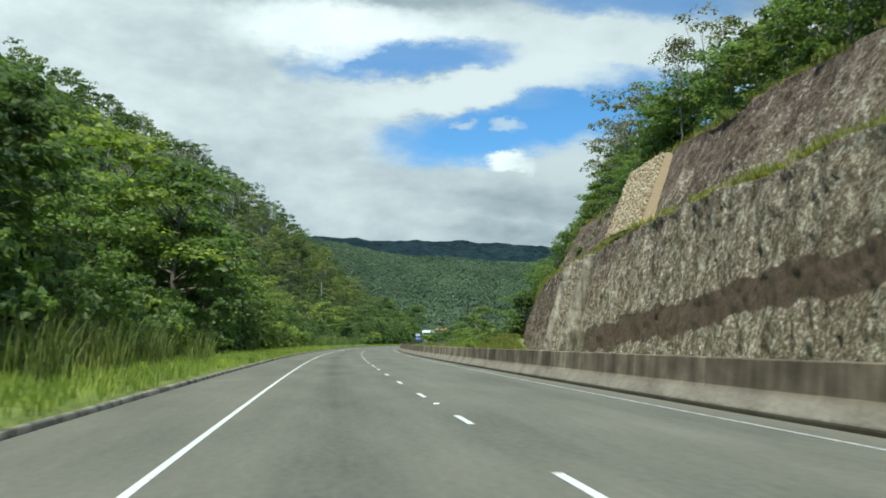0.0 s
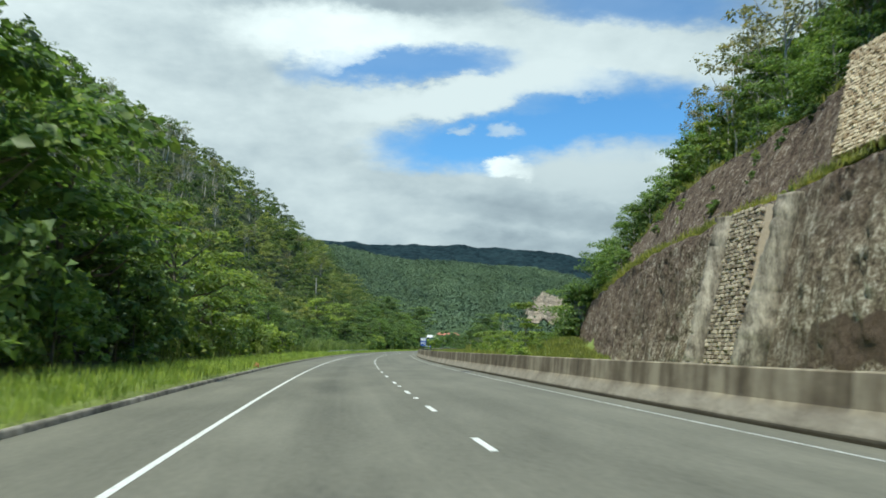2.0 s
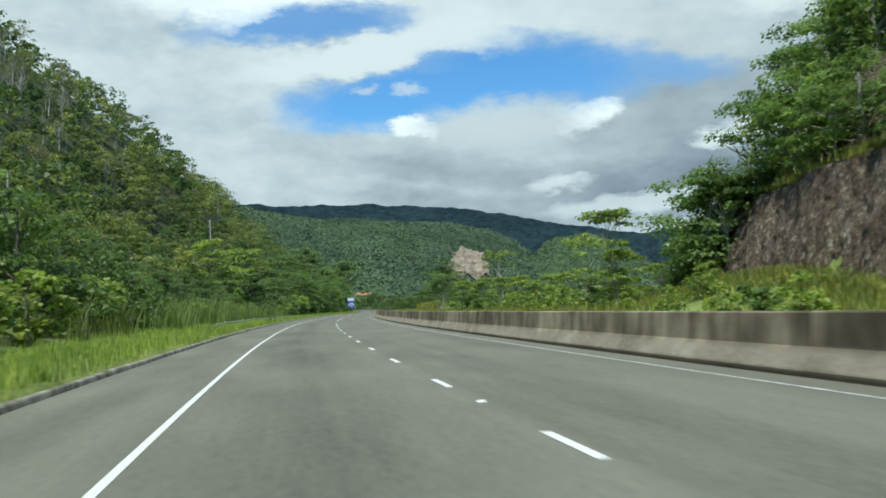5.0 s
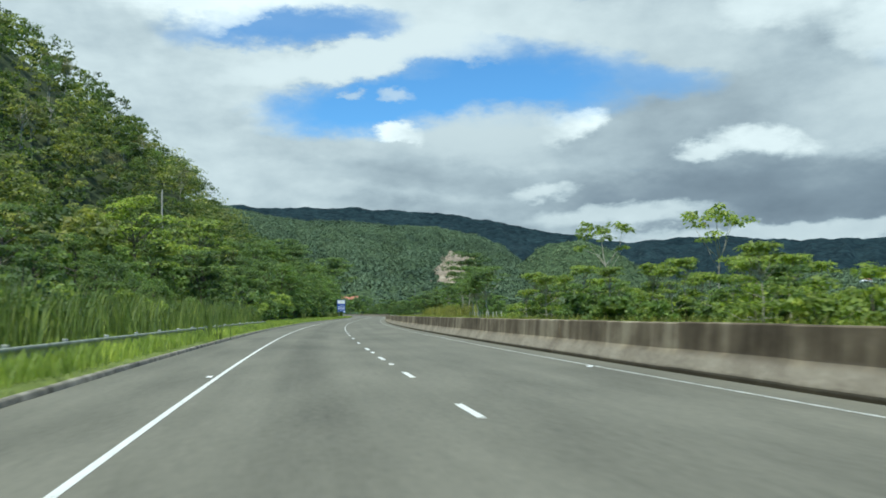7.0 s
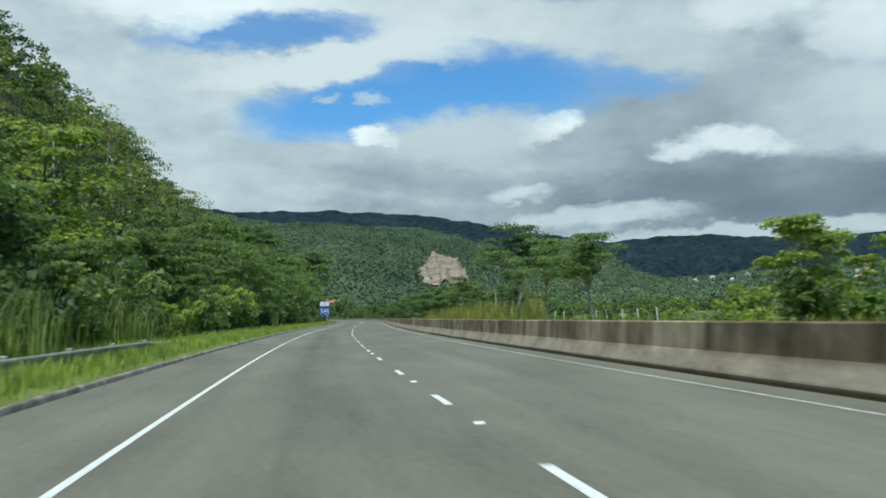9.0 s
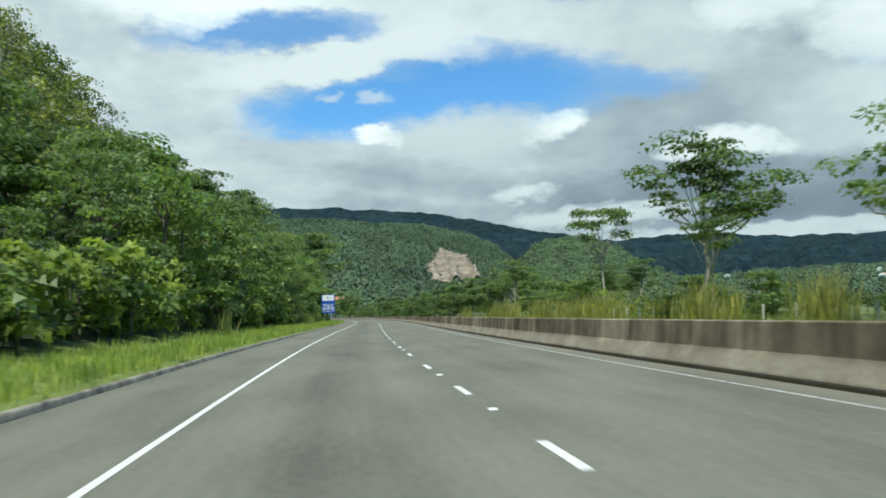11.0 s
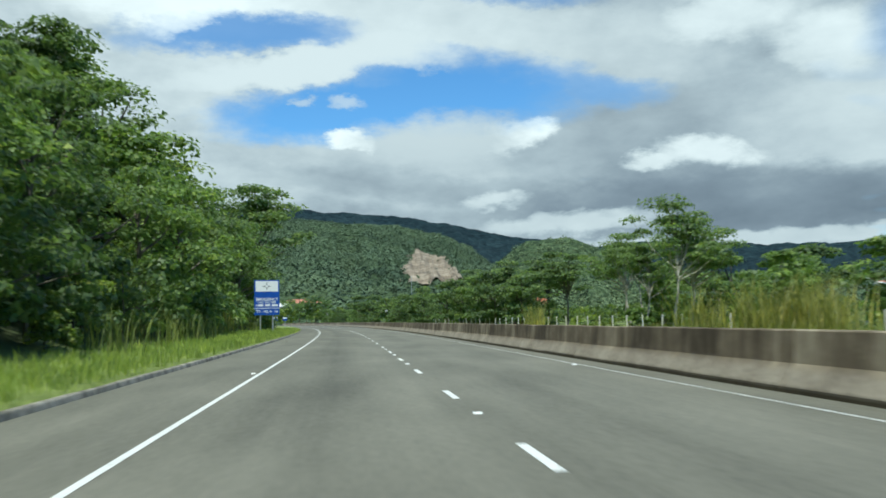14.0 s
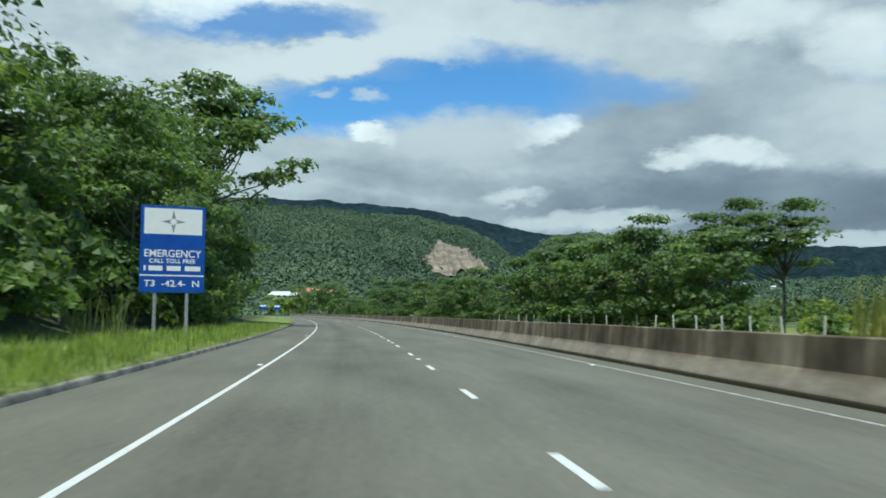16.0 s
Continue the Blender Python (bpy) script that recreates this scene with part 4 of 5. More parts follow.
def near_sightline(x, y):
    """The cleared ground between the road and the building under the mountain."""
    x, y = np.asarray(x, float), np.asarray(y, float)
    hit = np.hypot(x - 119, y - 902) < 24
    for x0, y0 in ((1.0, 63.0), (42.0, 360.0), (12.0, 205.0)):
        f = np.clip((y - y0) / (902 - y0), 0, 1)
        hit |= (np.abs(x - (x0 + (117 - x0) * f)) < 12) & (y > 500) & (y < 905)
    return hit


def canopy(name, surface, b0, b1, near, dist, gap, radius, leaf, seed, label):
    """Separate crowns over a mountainside, the quarry left bare."""
    r = np.random.default_rng(seed)
    n = int(radians(b1 - b0) * (dist ** 2 - near ** 2) / 2 / gap ** 2)
    R = np.sqrt(r.uniform(near ** 2, dist ** 2, n))
    B, F = r.uniform(radians(b0), radians(b1), n), (R - near) / (dist - near)
    for p0, p1, f0, f1 in BARE if name == "mountain_forest" else ():
        p = (np.degrees(B) - (p0 + p1) / 2) / ((p1 - p0) / 2)
        up = (F - f0) / (f1 - f0)
        hit = (np.abs(p - 0.08) < 0.42 + 0.42 * (1 - up)) & (up > -0.02) & (up < 0.98)
        B, F = B[~hit], F[~hit]
    x, y, z = surface(B, F, 0.0)
    keep = ~near_sightline(x, y)
    x, y, z = x[keep], y[keep], z[keep]
    k = r.uniform(0.6, 1.35, len(x))
    v, q = clump_leaves(np.stack([x, y, z + radius * 0.45 * k], 1), radius * k, 24, radius * 0.40, r, 0.7, 0.9)
    return thing(name, mesh_from(name, v, q), leaf, label, "woodland", "stuff")


canopy("mountain_forest", mountain_middle, -6.0, 21.8, 560, 1830, 8.0, 5.0, FAR_LEAF, 201, "crowns of the forest covering the mountainside")
canopy("hill_forest", hill_low, 17.5, 34.0, 690, 1300, 8.0, 4.6, FAR_LEAF_PALE, 202, "paler green crowns covering the low hill")
canopy("plain_forest", hill_right, 25.0, 52.0, 900, 1960, 16.0, 7.5, FAR_LEAF, 203, "wooded hills across the plain")

# ---- planting ----
rng = np.random.default_rng(11)


def plant(protos, spots):
    """Plants copies of the prototypes at (s, d, scale, which); the first of each is the prototype itself."""
    first = {}
    for s, d, k, w in spots:
        p = protos[w % len(protos)]
        m = pose(*place(s, d, float(height(s, d)) - 0.15), 0, 0, float(rng.uniform(0, 360))) @ Matrix.Diagonal((k * rng.uniform(0.9, 1.15), k * rng.uniform(0.9, 1.15), k, 1))
        if p not in first:
            first[p] = m
        else:
            copy_thing(p, m)
    for p, m in first.items():
        p.matrix_basis = m
    for p in protos:
        if p not in first:
            p.matrix_basis = pose(*place(-120, -60, 30))


def scatter(s0, s1, d0, d1, gap):
    """Places on a jittered grid."""
    out = []
    for s in np.arange(s0, s1, gap):
        for d in np.arange(d0, d1, gap):
            out.append((s + rng.uniform(-0.45, 0.45) * gap, d + rng.uniform(-0.45, 0.45) * gap))
    return out


broad = [tree("broad", 1, 12.0, LEAF, BARK, "broadleaf_tree", "dense green broadleaf tree at the edge of the wood", "tree", "roadside trees"),
         tree("broad", 2, 13.0, LEAF_DARK, BARK, "broadleaf_tree", "dark green broadleaf tree on the wooded slope", "tree", "roadside trees"),
         tree("broad", 3, 11.0, LEAF, BARK, "broadleaf_tree", "dense green broadleaf tree at the edge of the wood", "tree", "roadside trees"),
         tree("layered", 4, 13.0, LEAF_DARK, BARK, "spreading_tree", "dark tree with flat tiers of foliage", "tree", "roadside trees"),
         tree("tiered", 5, 14.0, LEAF_LIGHT, BARK, "large_leaved_tree", "bright green large-leaved tree with drooping flat boughs", "tree", "roadside trees"),
         tree("tiered", 6, 12.0, LEAF, BARK, "large_leaved_tree", "green large-leaved tree with drooping flat boughs", "tree", "roadside trees")]
slim = [tree("tall", 11, 15.0, LEAF_GREY, BARK_PALE, "slender_tree", "slender pale-trunked tree with a thin crown", "tree", "slender trees on the hill"),
        tree("tall", 12, 13.0, LEAF, BARK_PALE, "slender_tree", "slender pale-trunked tree with a thin crown", "tree", "slender trees on the hill")]
bushes = [tree("bush", 21, 3.6, LEAF, BARK, "bush", "leafy green bush at the foot of the slope", "bush", "roadside bushes"),
          tree("bush", 22, 3.0, LEAF_LIGHT, BARK, "bush", "bright yellow-green bush beside the verge", "bush", "roadside bushes"),
          tree("bush", 23, 4.2, LEAF_DARK, BARK, "bush", "dark green bush at the foot of the slope", "bush", "roadside bushes")]

# front rows on the left, s from behind the first view to past the sign
spots = []
for s in np.arange(14, 478, 5.2):
    for row, d in enumerate((-11.6, -16.2)):
        dd = d + rng.uniform(-1.8, 1.8)
        k = rng.uniform(0.55, 0.88)
        if 38 < s < 84 and row == 0:
            dd, k = dd - 2.0, k * 0.45
        if 84 < s < 166:
            k *= 0.58 if row == 0 else 0.75
        elif 166 <= s < 230:
            k *= 0.36 if row == 0 else 0.52
        elif 230 <= s < 290:
            k *= 0.60 if row == 0 else 0.70
        if 392 < s < 424:
            dd -= 4.0
        spots.append((s + rng.uniform(-2, 2), dd, k, int(rng.integers(0, 4))))
spots += [(67, -12.8, 1.15, 5), (56, -15.5, 1.0, 4), (81, -13.0, 0.95, 5), (99, -11.2, 0.70, 4), (74, -13.5, 0.95, 5), (118, -12.5, 0.62, 4), (146, -14.5, 0.7, 5), (252, -14.0, 0.75, 4), (238, -17.0, 0.7, 4), (36, -14.0, 0.95, 5), (320, -16.5, 0.95, 5), (352, -13.0, 0.65, 4), (331, -13.5, 0.55, 4), (341, -15.5, 0.7, 4), (364, -14.0, 0.65, 5), (49, -14.2, 0.8, 0), (40, -16, 0.85, 1), (88, -12.5, 0.75, 5), (456, -11.4, 1.5, 3), (466, -12, 1.2, 1), (430, -11.2, 0.95, 0), (416, -14.5, 0.9, 1), (404, -15, 0.9, 4), (393, -14.5, 1.0, 5), (392, -13, 1.0, 0), (384, -19.5, 1.0, 3), (396, -20.5, 1.15, 3), (374, -18.5, 0.8, 1), (364, -20, 0.85, 3), (405, -20, 1.15, 1), (354, -19.5, 0.85, 3), (342, -20, 0.85, 1), (426, -12.8, 0.85, 1), (437, -12.2, 0.95, 1), (444, -12.4, 1.05, 0), (450, -14, 1.2, 1), (421, -13.5, 0.8, 2)]
plant(broad, spots)
spots = []
for s in np.arange(12, 460, 4.2):
    w = int(rng.integers(0, 3))
    if 86 < s < 158 or 250 < s < 285:
        w = 1 if rng.uniform() < 0.55 else w
    spots.append((s + rng.uniform(-1.5, 1.5), -9.4 + rng.uniform(-0.9, 0.5), rng.uniform(0.65, 1.2) * (0.65 if 162 < s < 228 else 0.6 if 396 < s < 420 else 1), w))
spots += [(float(s), float(rng.uniform(-12.5, -10.2)), float(rng.uniform(0.85, 1.25)), 2 if rng.uniform() < 0.7 else 0) for s in np.arange(388, 430, 2.4)]
spots += [(float(s), float(rng.uniform(-11.6, -10.0)), float(rng.uniform(0.7, 1.1)), 2 if rng.uniform() < 0.6 else 0) for s in list(np.arange(30, 84, 3.8)) + list(np.arange(272, 392, 3.6))]
spots += [(float(s), float(rng.uniform(-21, -13)), float(rng.uniform(0.9, 1.4)), 1 if rng.uniform() < 0.6 else 0) for s in np.arange(224, 268, 3.0)]
spots += [(float(s), float(rng.uniform(-17, -11)), float(rng.uniform(0.8, 1.2)), int(rng.integers(0, 3))) for s in np.arange(86, 165, 3.4)]
front = [(float(s), float(rng.uniform(-10.6, -9.4)), float(rng.uniform(0.85, 1.25)), 0 if rng.uniform() < 0.7 else 1) for s in np.arange(380, 417, 2.6)]
front += [(float(s), float(rng.uniform(-10.4, -9.6)), float(rng.uniform(1.0, 1.35)), 1) for s in (292, 296, 301, 322, 327, 333, 338, 345, 350)]
# clear of the sign
spots = [(s, d - 2.2 if 394 < s < 426 else d, k * (0.8 if 394 < s < 426 else 1.0), w) for s, d, k, w in spots] + front
plant(bushes, spots)
spots = []
for s in rng.uniform(75, 365, 62):
    near = 46 if 150 < s < 315 else 24
    spots.append((s + rng.uniform(-3, 3), -rng.uniform(near, 84), rng.uniform(0.5, 0.8) * (0.75 if s < 150 else 1.0), int(rng.integers(0, 2))))
plant(slim, spots)
snags = [tree("snag", 15, 14.0, LEAF_GREY, BARK_PALE, "bare_tree", "bare pale-trunked tree with almost no leaves", "tree", "bare trees on the hill"),
         tree("snag", 16, 11.5, LEAF_GREY, BARK_PALE, "bare_tree", "bare pale-trunked tree with almost no leaves", "tree", "bare trees on the hill")]
plant(snags, [(float(s), -float(rng.uniform(48, 88)), float(rng.uniform(0.6, 0.98)), int(rng.integers(0, 2))) for s in rng.uniform(130, 330, 66)])


def low_growth(s, d):
    """Lower scrub on the bank under the poles."""
    if 176 < s < 232 and -44 < d < -20:
        return 0.42
    if 84 < s < 312 and -45 < d < 0:
        return 0.78
    if s < 165 and d < -45:
        return 0.65
    return 1.0


def woods(name, places, seed, leaf, label, tall=(7, 12), per=15, clumps=16, size=0.95, wide=0.36):
    """Closed forest behind the front rows: many low-detail domed or tiered crowns, as one mass."""
    r = np.random.default_rng(seed)
    p = np.array([(*place(s, d)[:2], float(height(s, d))) for s, d in places])
    n = len(p)
    h = (tall[0] + (tall[1] - tall[0]) * r.beta(1.5, 2.2, n)) * np.array([low_growth(s, d) for s, d in places])
    spread = h * r.uniform(0.75, 1.2, n) * wide
    # clump centres over the upper part of each crown; every third tree carries them in tiers
    w = r.normal(0, 1, (n, clumps, 3))
    w /= np.linalg.norm(w, axis=2, keepdims=True)
    w[..., 2] = np.where(w[..., 2] < -0.25, -w[..., 2], w[..., 2])
    tier = np.round(w[..., 2] * 2.2) / 2.2
    w[..., 2] = np.where(r.uniform(size=(n, 1)) < 0.33, tier, w[..., 2])
    rad = r.uniform(0.8, 1.05, (n, clumps, 1))
    c = p[:, None, :] + np.concatenate([w[..., :2] * spread[:, None, None] * rad, (0.52 * h)[:, None, None] + w[..., 2:] * (0.44 * h)[:, None, None] * rad], 2)
    cr = np.repeat(0.30 * spread + 0.02 * h, clumps) * r.uniform(0.7, 1.3, n * clumps)
    v, q = clump_leaves(c.reshape(-1, 3), cr, per, size, r, 0.55, 0.55)
    me = mesh_from(name, v, q)
    return thing(name, me, leaf, label, "woodland", "stuff")


def by_species(places, seed):
    """Splits places into stands of three kinds of tree."""
    r = np.random.default_rng(seed)
    kinds = ([], [], [])
    for s, d in places:
        f = 0.55 * value_noise(s * 0.06, d * 0.06, seed) + 0.45 * r.uniform()
        kinds[0 if f < 0.40 else 1 if f < 0.66 else 2].append((s, d))
    return kinds


def woods_places(s0, s1, d0, d1, gap):
    return [(s, d) for s, d in scatter(s0, s1, d0, d1, gap)]


near_wood = woods_places(8, 476, -52, -18.5, 5.3)
high_wood = woods_places(50, 460, -108, -50, 6.2)
for k, leaf, tone in ((0, WOODS_DARK, "dark green"), (1, WOODS, "mid-green"), (2, WOODS_PALE, "pale green and grey")):
    woods("woodland", by_species(near_wood, 4)[k], 101 + 10 * k, leaf, tone + " trees of the dense wood on the hillside", (4.5, 13.0), 26, 22, 0.42)
    woods("woodland", by_species(high_wood, 6)[k], 102 + 10 * k, leaf, tone + " trees of the wood on the upper hillside", (4.0, 12.0), 18, 16, 0.55)
# beyond the end of the hill, and across the valley floor
far_wood = [(s, d) for s, d in scatter(478, 850, -130, -13, 11.5) + scatter(545, 900, 26, 220, 12.0) if not near_sightline(*road_xy(s, d))]
woods("woodland", far_wood, 103, WOODS, "belt of trees along the valley floor", (5, 10), 10, 9, 1.2)
# over the rock cut
cut_wood = [(s, d + float(np.interp(s, CUT_S, CUT_BEND))) for s, d in scatter(25, 184, 35.5, 58, 4.7)]
woods("woodland", cut_wood, 104, WOODS, "trees and scrub growing over the rock cutting", (5.5, 10), 24, 15, 0.5)
spots = []
for s in np.arange(33, 178, 5.8):
    spots.append((s, 35.3 + float(np.interp(s, CUT_S, CUT_BEND)) + rng.uniform(-1.5, 2.0), rng.uniform(0.55, 0.95), int(rng.integers(0, 4))))
cut_trees = [tree("broad", 31, 10.0, LEAF, BARK_PALE, "broadleaf_tree", "green tree leaning out over the rock cutting", "tree", "trees over the cutting"),
             tree("tall", 32, 15.0, LEAF_GREY, BARK_PALE, "slender_tree", "slender tree on the edge of the rock cutting", "tree", "trees over the cutting"),
             tree("broad", 33, 12.0, LEAF, BARK_PALE, "broadleaf_tree", "mid-green tree growing over the rock cutting", "tree", "trees over the cutting"),
             tree("layered", 34, 13.0, LEAF, BARK_PALE, "spreading_tree", "tree with open tiers of foliage over the cutting", "tree", "trees over the cutting"),
             tree("sapling", 35, 14.0, LEAF_GREY, BARK_PALE, "slender_tree", "thin-crowned tree at the brow of the cutting", "tree", "trees over the cutting")]
spots = [(s, d + (1.5 if s > 120 else 0), k * (0.8 if s > 120 else 1), w) for s, d, k, w in spots]
spots += [(155, 44, 0.9, 1), (151, 42, 0.85, 3), (162, 44, 0.75, 2), (168, 45, 0.7, 0), (172, 44, 0.6, 3), (158, 43, 0.7, 0), (147, 42, 0.75, 2), (168, 38.5, 0.7, 2), (172, 38, 0.8, 0), (176, 38, 0.75, 3), (164, 40, 0.75, 2), (170, 42, 0.85, 0), (178, 42, 0.85, 2), (182, 40, 0.7, 0), (174, 45, 0.9, 2), (180, 47, 0.9, 2), (186, 46, 0.8, 0),
          (172.5, 30.5, 0.95, 2), (175, 31.5, 1.0, 0), (177, 33, 0.95, 2), (170.5, 31.5, 0.7, 3), (180, 35, 0.9, 0),
          (160, 33.5, 0.72, 0), (164, 34, 0.75, 2), (168, 34.5, 0.8, 0), (156, 33, 0.6, 2), (151, 32.3, 0.5, 0), (171, 33.5, 0.7, 2), (92, 32.8, 0.5, 0), (97, 33.2, 0.55, 2), (102, 33.6, 0.5, 0), (106, 34, 0.6, 2), (111, 34.2, 0.5, 0), (108, 35.0, 1.15, 4), (104, 36, 1.05, 4), (99, 36.5, 0.85, 2), (95, 36, 0.9, 3), (113, 35.5, 1.0, 4), (118, 36.5, 0.85, 4), (90, 36, 0.95, 2), (101, 35, 0.7, 0), (124, 37, 0.9, 4), (133, 38, 0.85, 4), (86, 37, 1.0, 4)]
plant(cut_trees, spots)


hill_wood = [(s, d) for s, d in scatter(-60, 186, 62, 240, 9.0) if s < 172 or d > 90]
woods("woodland", hill_wood, 105, WOODS, "trees covering the hill over the cutting", (5, 10), 11, 9, 0.95)
plain_wood = [(s, d) for s, d in scatter(215, 545, 62, 250, 10.0) if value_noise(s * 0.02, d * 0.02, 15) > 0.52]
woods("woodland", plain_wood, 106, WOODS, "scattered thickets on the plain", (3, 7), 10, 9, 0.85)


def blades(name, places, hmin, hmax, width, per, spread, leaf, label, category, lift=0.0, seed=7, z_at=None):
    """Tufts of bent blades, each blade two faces."""
    r = np.random.default_rng(seed)
    p = np.array(places, float)
    x, y = road_xy(p[:, 0], p[:, 1])
    z = (height(p[:, 0], p[:, 1]) if z_at is None else np.asarray(z_at)) + lift
    base = np.repeat(np.stack([x, y, z], 1), per, 0)
    n = len(base)
    base[:, :2] += r.normal(0, spread, (n, 2))
    h = r.uniform(hmin, hmax, n)[:, None]
    ang = r.uniform(0, 2 * math.pi, n)
    lean = np.stack([np.cos(ang), np.sin(ang), 0 * ang], 1) * h * r.uniform(0.1, 0.5, (n, 1))
    side = np.stack([-np.sin(ang + 0.6), np.cos(ang + 0.6), 0 * ang], 1) * width
    up = np.array([0, 0, 1.0])
    v = np.stack([base - side, base + side, base + lean * 0.35 + up * h * 0.6 + side * 0.8, base + lean * 0.35 + up * h * 0.6 - side * 0.8,
                  base + lean + up * h], 1)
    i = np.arange(n)[:, None] * 5
    faces = np.concatenate([i + np.array([[0, 1, 2]]), i + np.array([[0, 2, 3]]), i + np.array([[3, 2, 4]])], 0)
    me = mesh_from(name, v.reshape(-1, 3), faces)
    return thing(name, me, leaf, label, category, "stuff")


# verge turf, denser towards the kerb; thin beyond
verge = [(float(s), float(-4.27 - abs(rng.normal(0, 2.1)))) for s in rng.uniform(4, 445, 9000)]
blades("verge_grass", verge, 0.14, 0.42, 0.011, 9, 0.12, GRASS_LEAF, "bright green uncut grass along the kerb", "grass", seed=1)
rail_side = [(float(s), float(rng.uniform(-5.35, -4.5))) for s in rng.uniform(157, 246, 1300)]
blades("verge_grass", rail_side, 0.20, 0.50, 0.014, 7, 0.09, GRASS_LEAF, "uncut grass growing up round the guard rail", "grass", seed=12)
reeds = []
for s0, s1, n, dm in ((4, 46, 130, -9.0), (250, 395, 10, -9.0), (360, 397, 15, -8.7), (397, 440, 5, -8.6), (50, 156, 18, -9.0)):
    reeds += [(float(s), float(dm + rng.normal(0, 1.0))) for s in rng.uniform(s0, s1, n)]
blades("tall_grass", reeds, 0.6, 1.9, 0.022, 36, 0.28, REED, "tall reedy grass at the foot of the slope", "grass", seed=2)

bank = [(float(s), float(-9.3 + rng.normal(0, 1.5))) for s in rng.uniform(156, 250, 230)]
blades("tall_grass", bank, 0.7, 2.3, 0.024, 34, 0.32, CANE, "tall arching cane grass behind the guard rail", "grass", seed=13)

# right side: rough grass behind the barrier
rough = [(float(s), float(d)) for s, d in zip(rng.uniform(152, 372, 950), rng.uniform(9, 18.5, 950))]
blades("rough_grass", rough, 0.4, 1.3, 0.025, 22, 0.35, DRY_GREEN, "rough half-dry grass behind the barrier", "grass", seed=3)
short = [(float(s), float(d)) for s, d in zip(rng.uniform(372, 545, 500), rng.uniform(9, 24, 500))]
blades("rough_grass", short, 0.25, 0.75, 0.025, 20, 0.4, DRY_GREEN, "short rough grass along the fence", "grass", seed=8)
dry = []
for s, d in zip(rng.uniform(288, 374, 17), rng.uniform(15.5, 21, 17)):
    dry += [(float(s + rng.normal(0, 1.3)), float(d + rng.normal(0, 0.6))) for _ in range(7)]
dry = dry + [(float(s), float(d)) for s, d in zip(rng.uniform(408, 412, 9), rng.uniform(17, 18.5, 9))] + [(397.8, -8.2), (399.0, -8.6)]
blades("dry_cane_grass", dry, 1.2, 3.2, 0.03, 26, 0.35, DRY, "tall straw-coloured cane grass by the fence", "grass", seed=4)

# ledges of the cutting
ledge, lz = [], []
for s in rng.uniform(25, 172, 3000):
    if value_noise(s * 0.35, 0.0, 5) * 0.6 + value_noise(s * 1.1, 3.0, 6) * 0.4 < 0.38:
        continue
    f, a1, a2 = (float(q) for q in cut_profile(s))
    upper = rng.uniform() < 0.45
    ledge.append((float(s), f + (8.5 if upper else 3.1) + rng.uniform(0, 2.0 if upper else 1.4)))
    lz.append((a2 if upper else a1) + 0.15)
blades("ledge_grass", ledge, 0.2, 0.7, 0.03, 16, 0.4, DRY_GREEN, "grass growing along the ledges of the cutting", "grass", seed=5, z_at=lz)
apron = [(float(s), float(np.interp(s, CUT_S, CUT_BEND)) + 22.0 - abs(rng.normal(0, 3.0))) for s in rng.uniform(125, 178, 700)]
blades("apron_grass", apron, 0.25, 0.85, 0.03, 20, 0.5, DRY_GREEN, "yellow-green grass at the foot of the cutting", "grass", seed=6)

# trees on the right past the cutting
open_trees = [tree("layered", 41, 15.0, LEAF_DARK, BARK_PALE, "spreading_tree", "flat-topped tree with pale forked trunk", "tree", "trees by the fence"),
              tree("umbrella", 42, 14.0, LEAF_DARK, BARK_PALE, "spreading_tree", "flat-topped tree with pale forked trunk", "tree", "trees by the fence"),
              tree("young", 43, 9.5, LEAF_LIGHT, BARK_PALE, "young_tree", "young tree with open tiers of light foliage", "tree", "young trees past the cutting"),
              tree("broad", 44, 8.0, LEAF, BARK_PALE, "broadleaf_tree", "rounded green tree behind the barrier", "tree", "young trees past the cutting"),
              tree("tall", 45, 8.0, LEAF_LIGHT, BARK_PALE, "young_tree", "slender young tree with a small flat crown", "tree", "young trees past the cutting"),
              # the next two carry backlit shade in their darker leaf colour
              tree("layered", 46, 14.0, LEAF_DARK, BARK, "spreading_tree", "spreading tree beyond the fence, leaves darkened for backlit shade", "tree", "trees by the fence"),
              tree("broad", 47, 8.0, LEAF_DARK, BARK, "broadleaf_tree", "dense green tree behind the barrier, leaves darkened for backlit shade", "tree", "dark trees behind the barrier"),
              tree("sapling", 48, 9.8, LEAF_LIGHT, BARK_PALE, "young_tree", "tall slim young tree with a small open crown", "tree", "young trees past the cutting")]
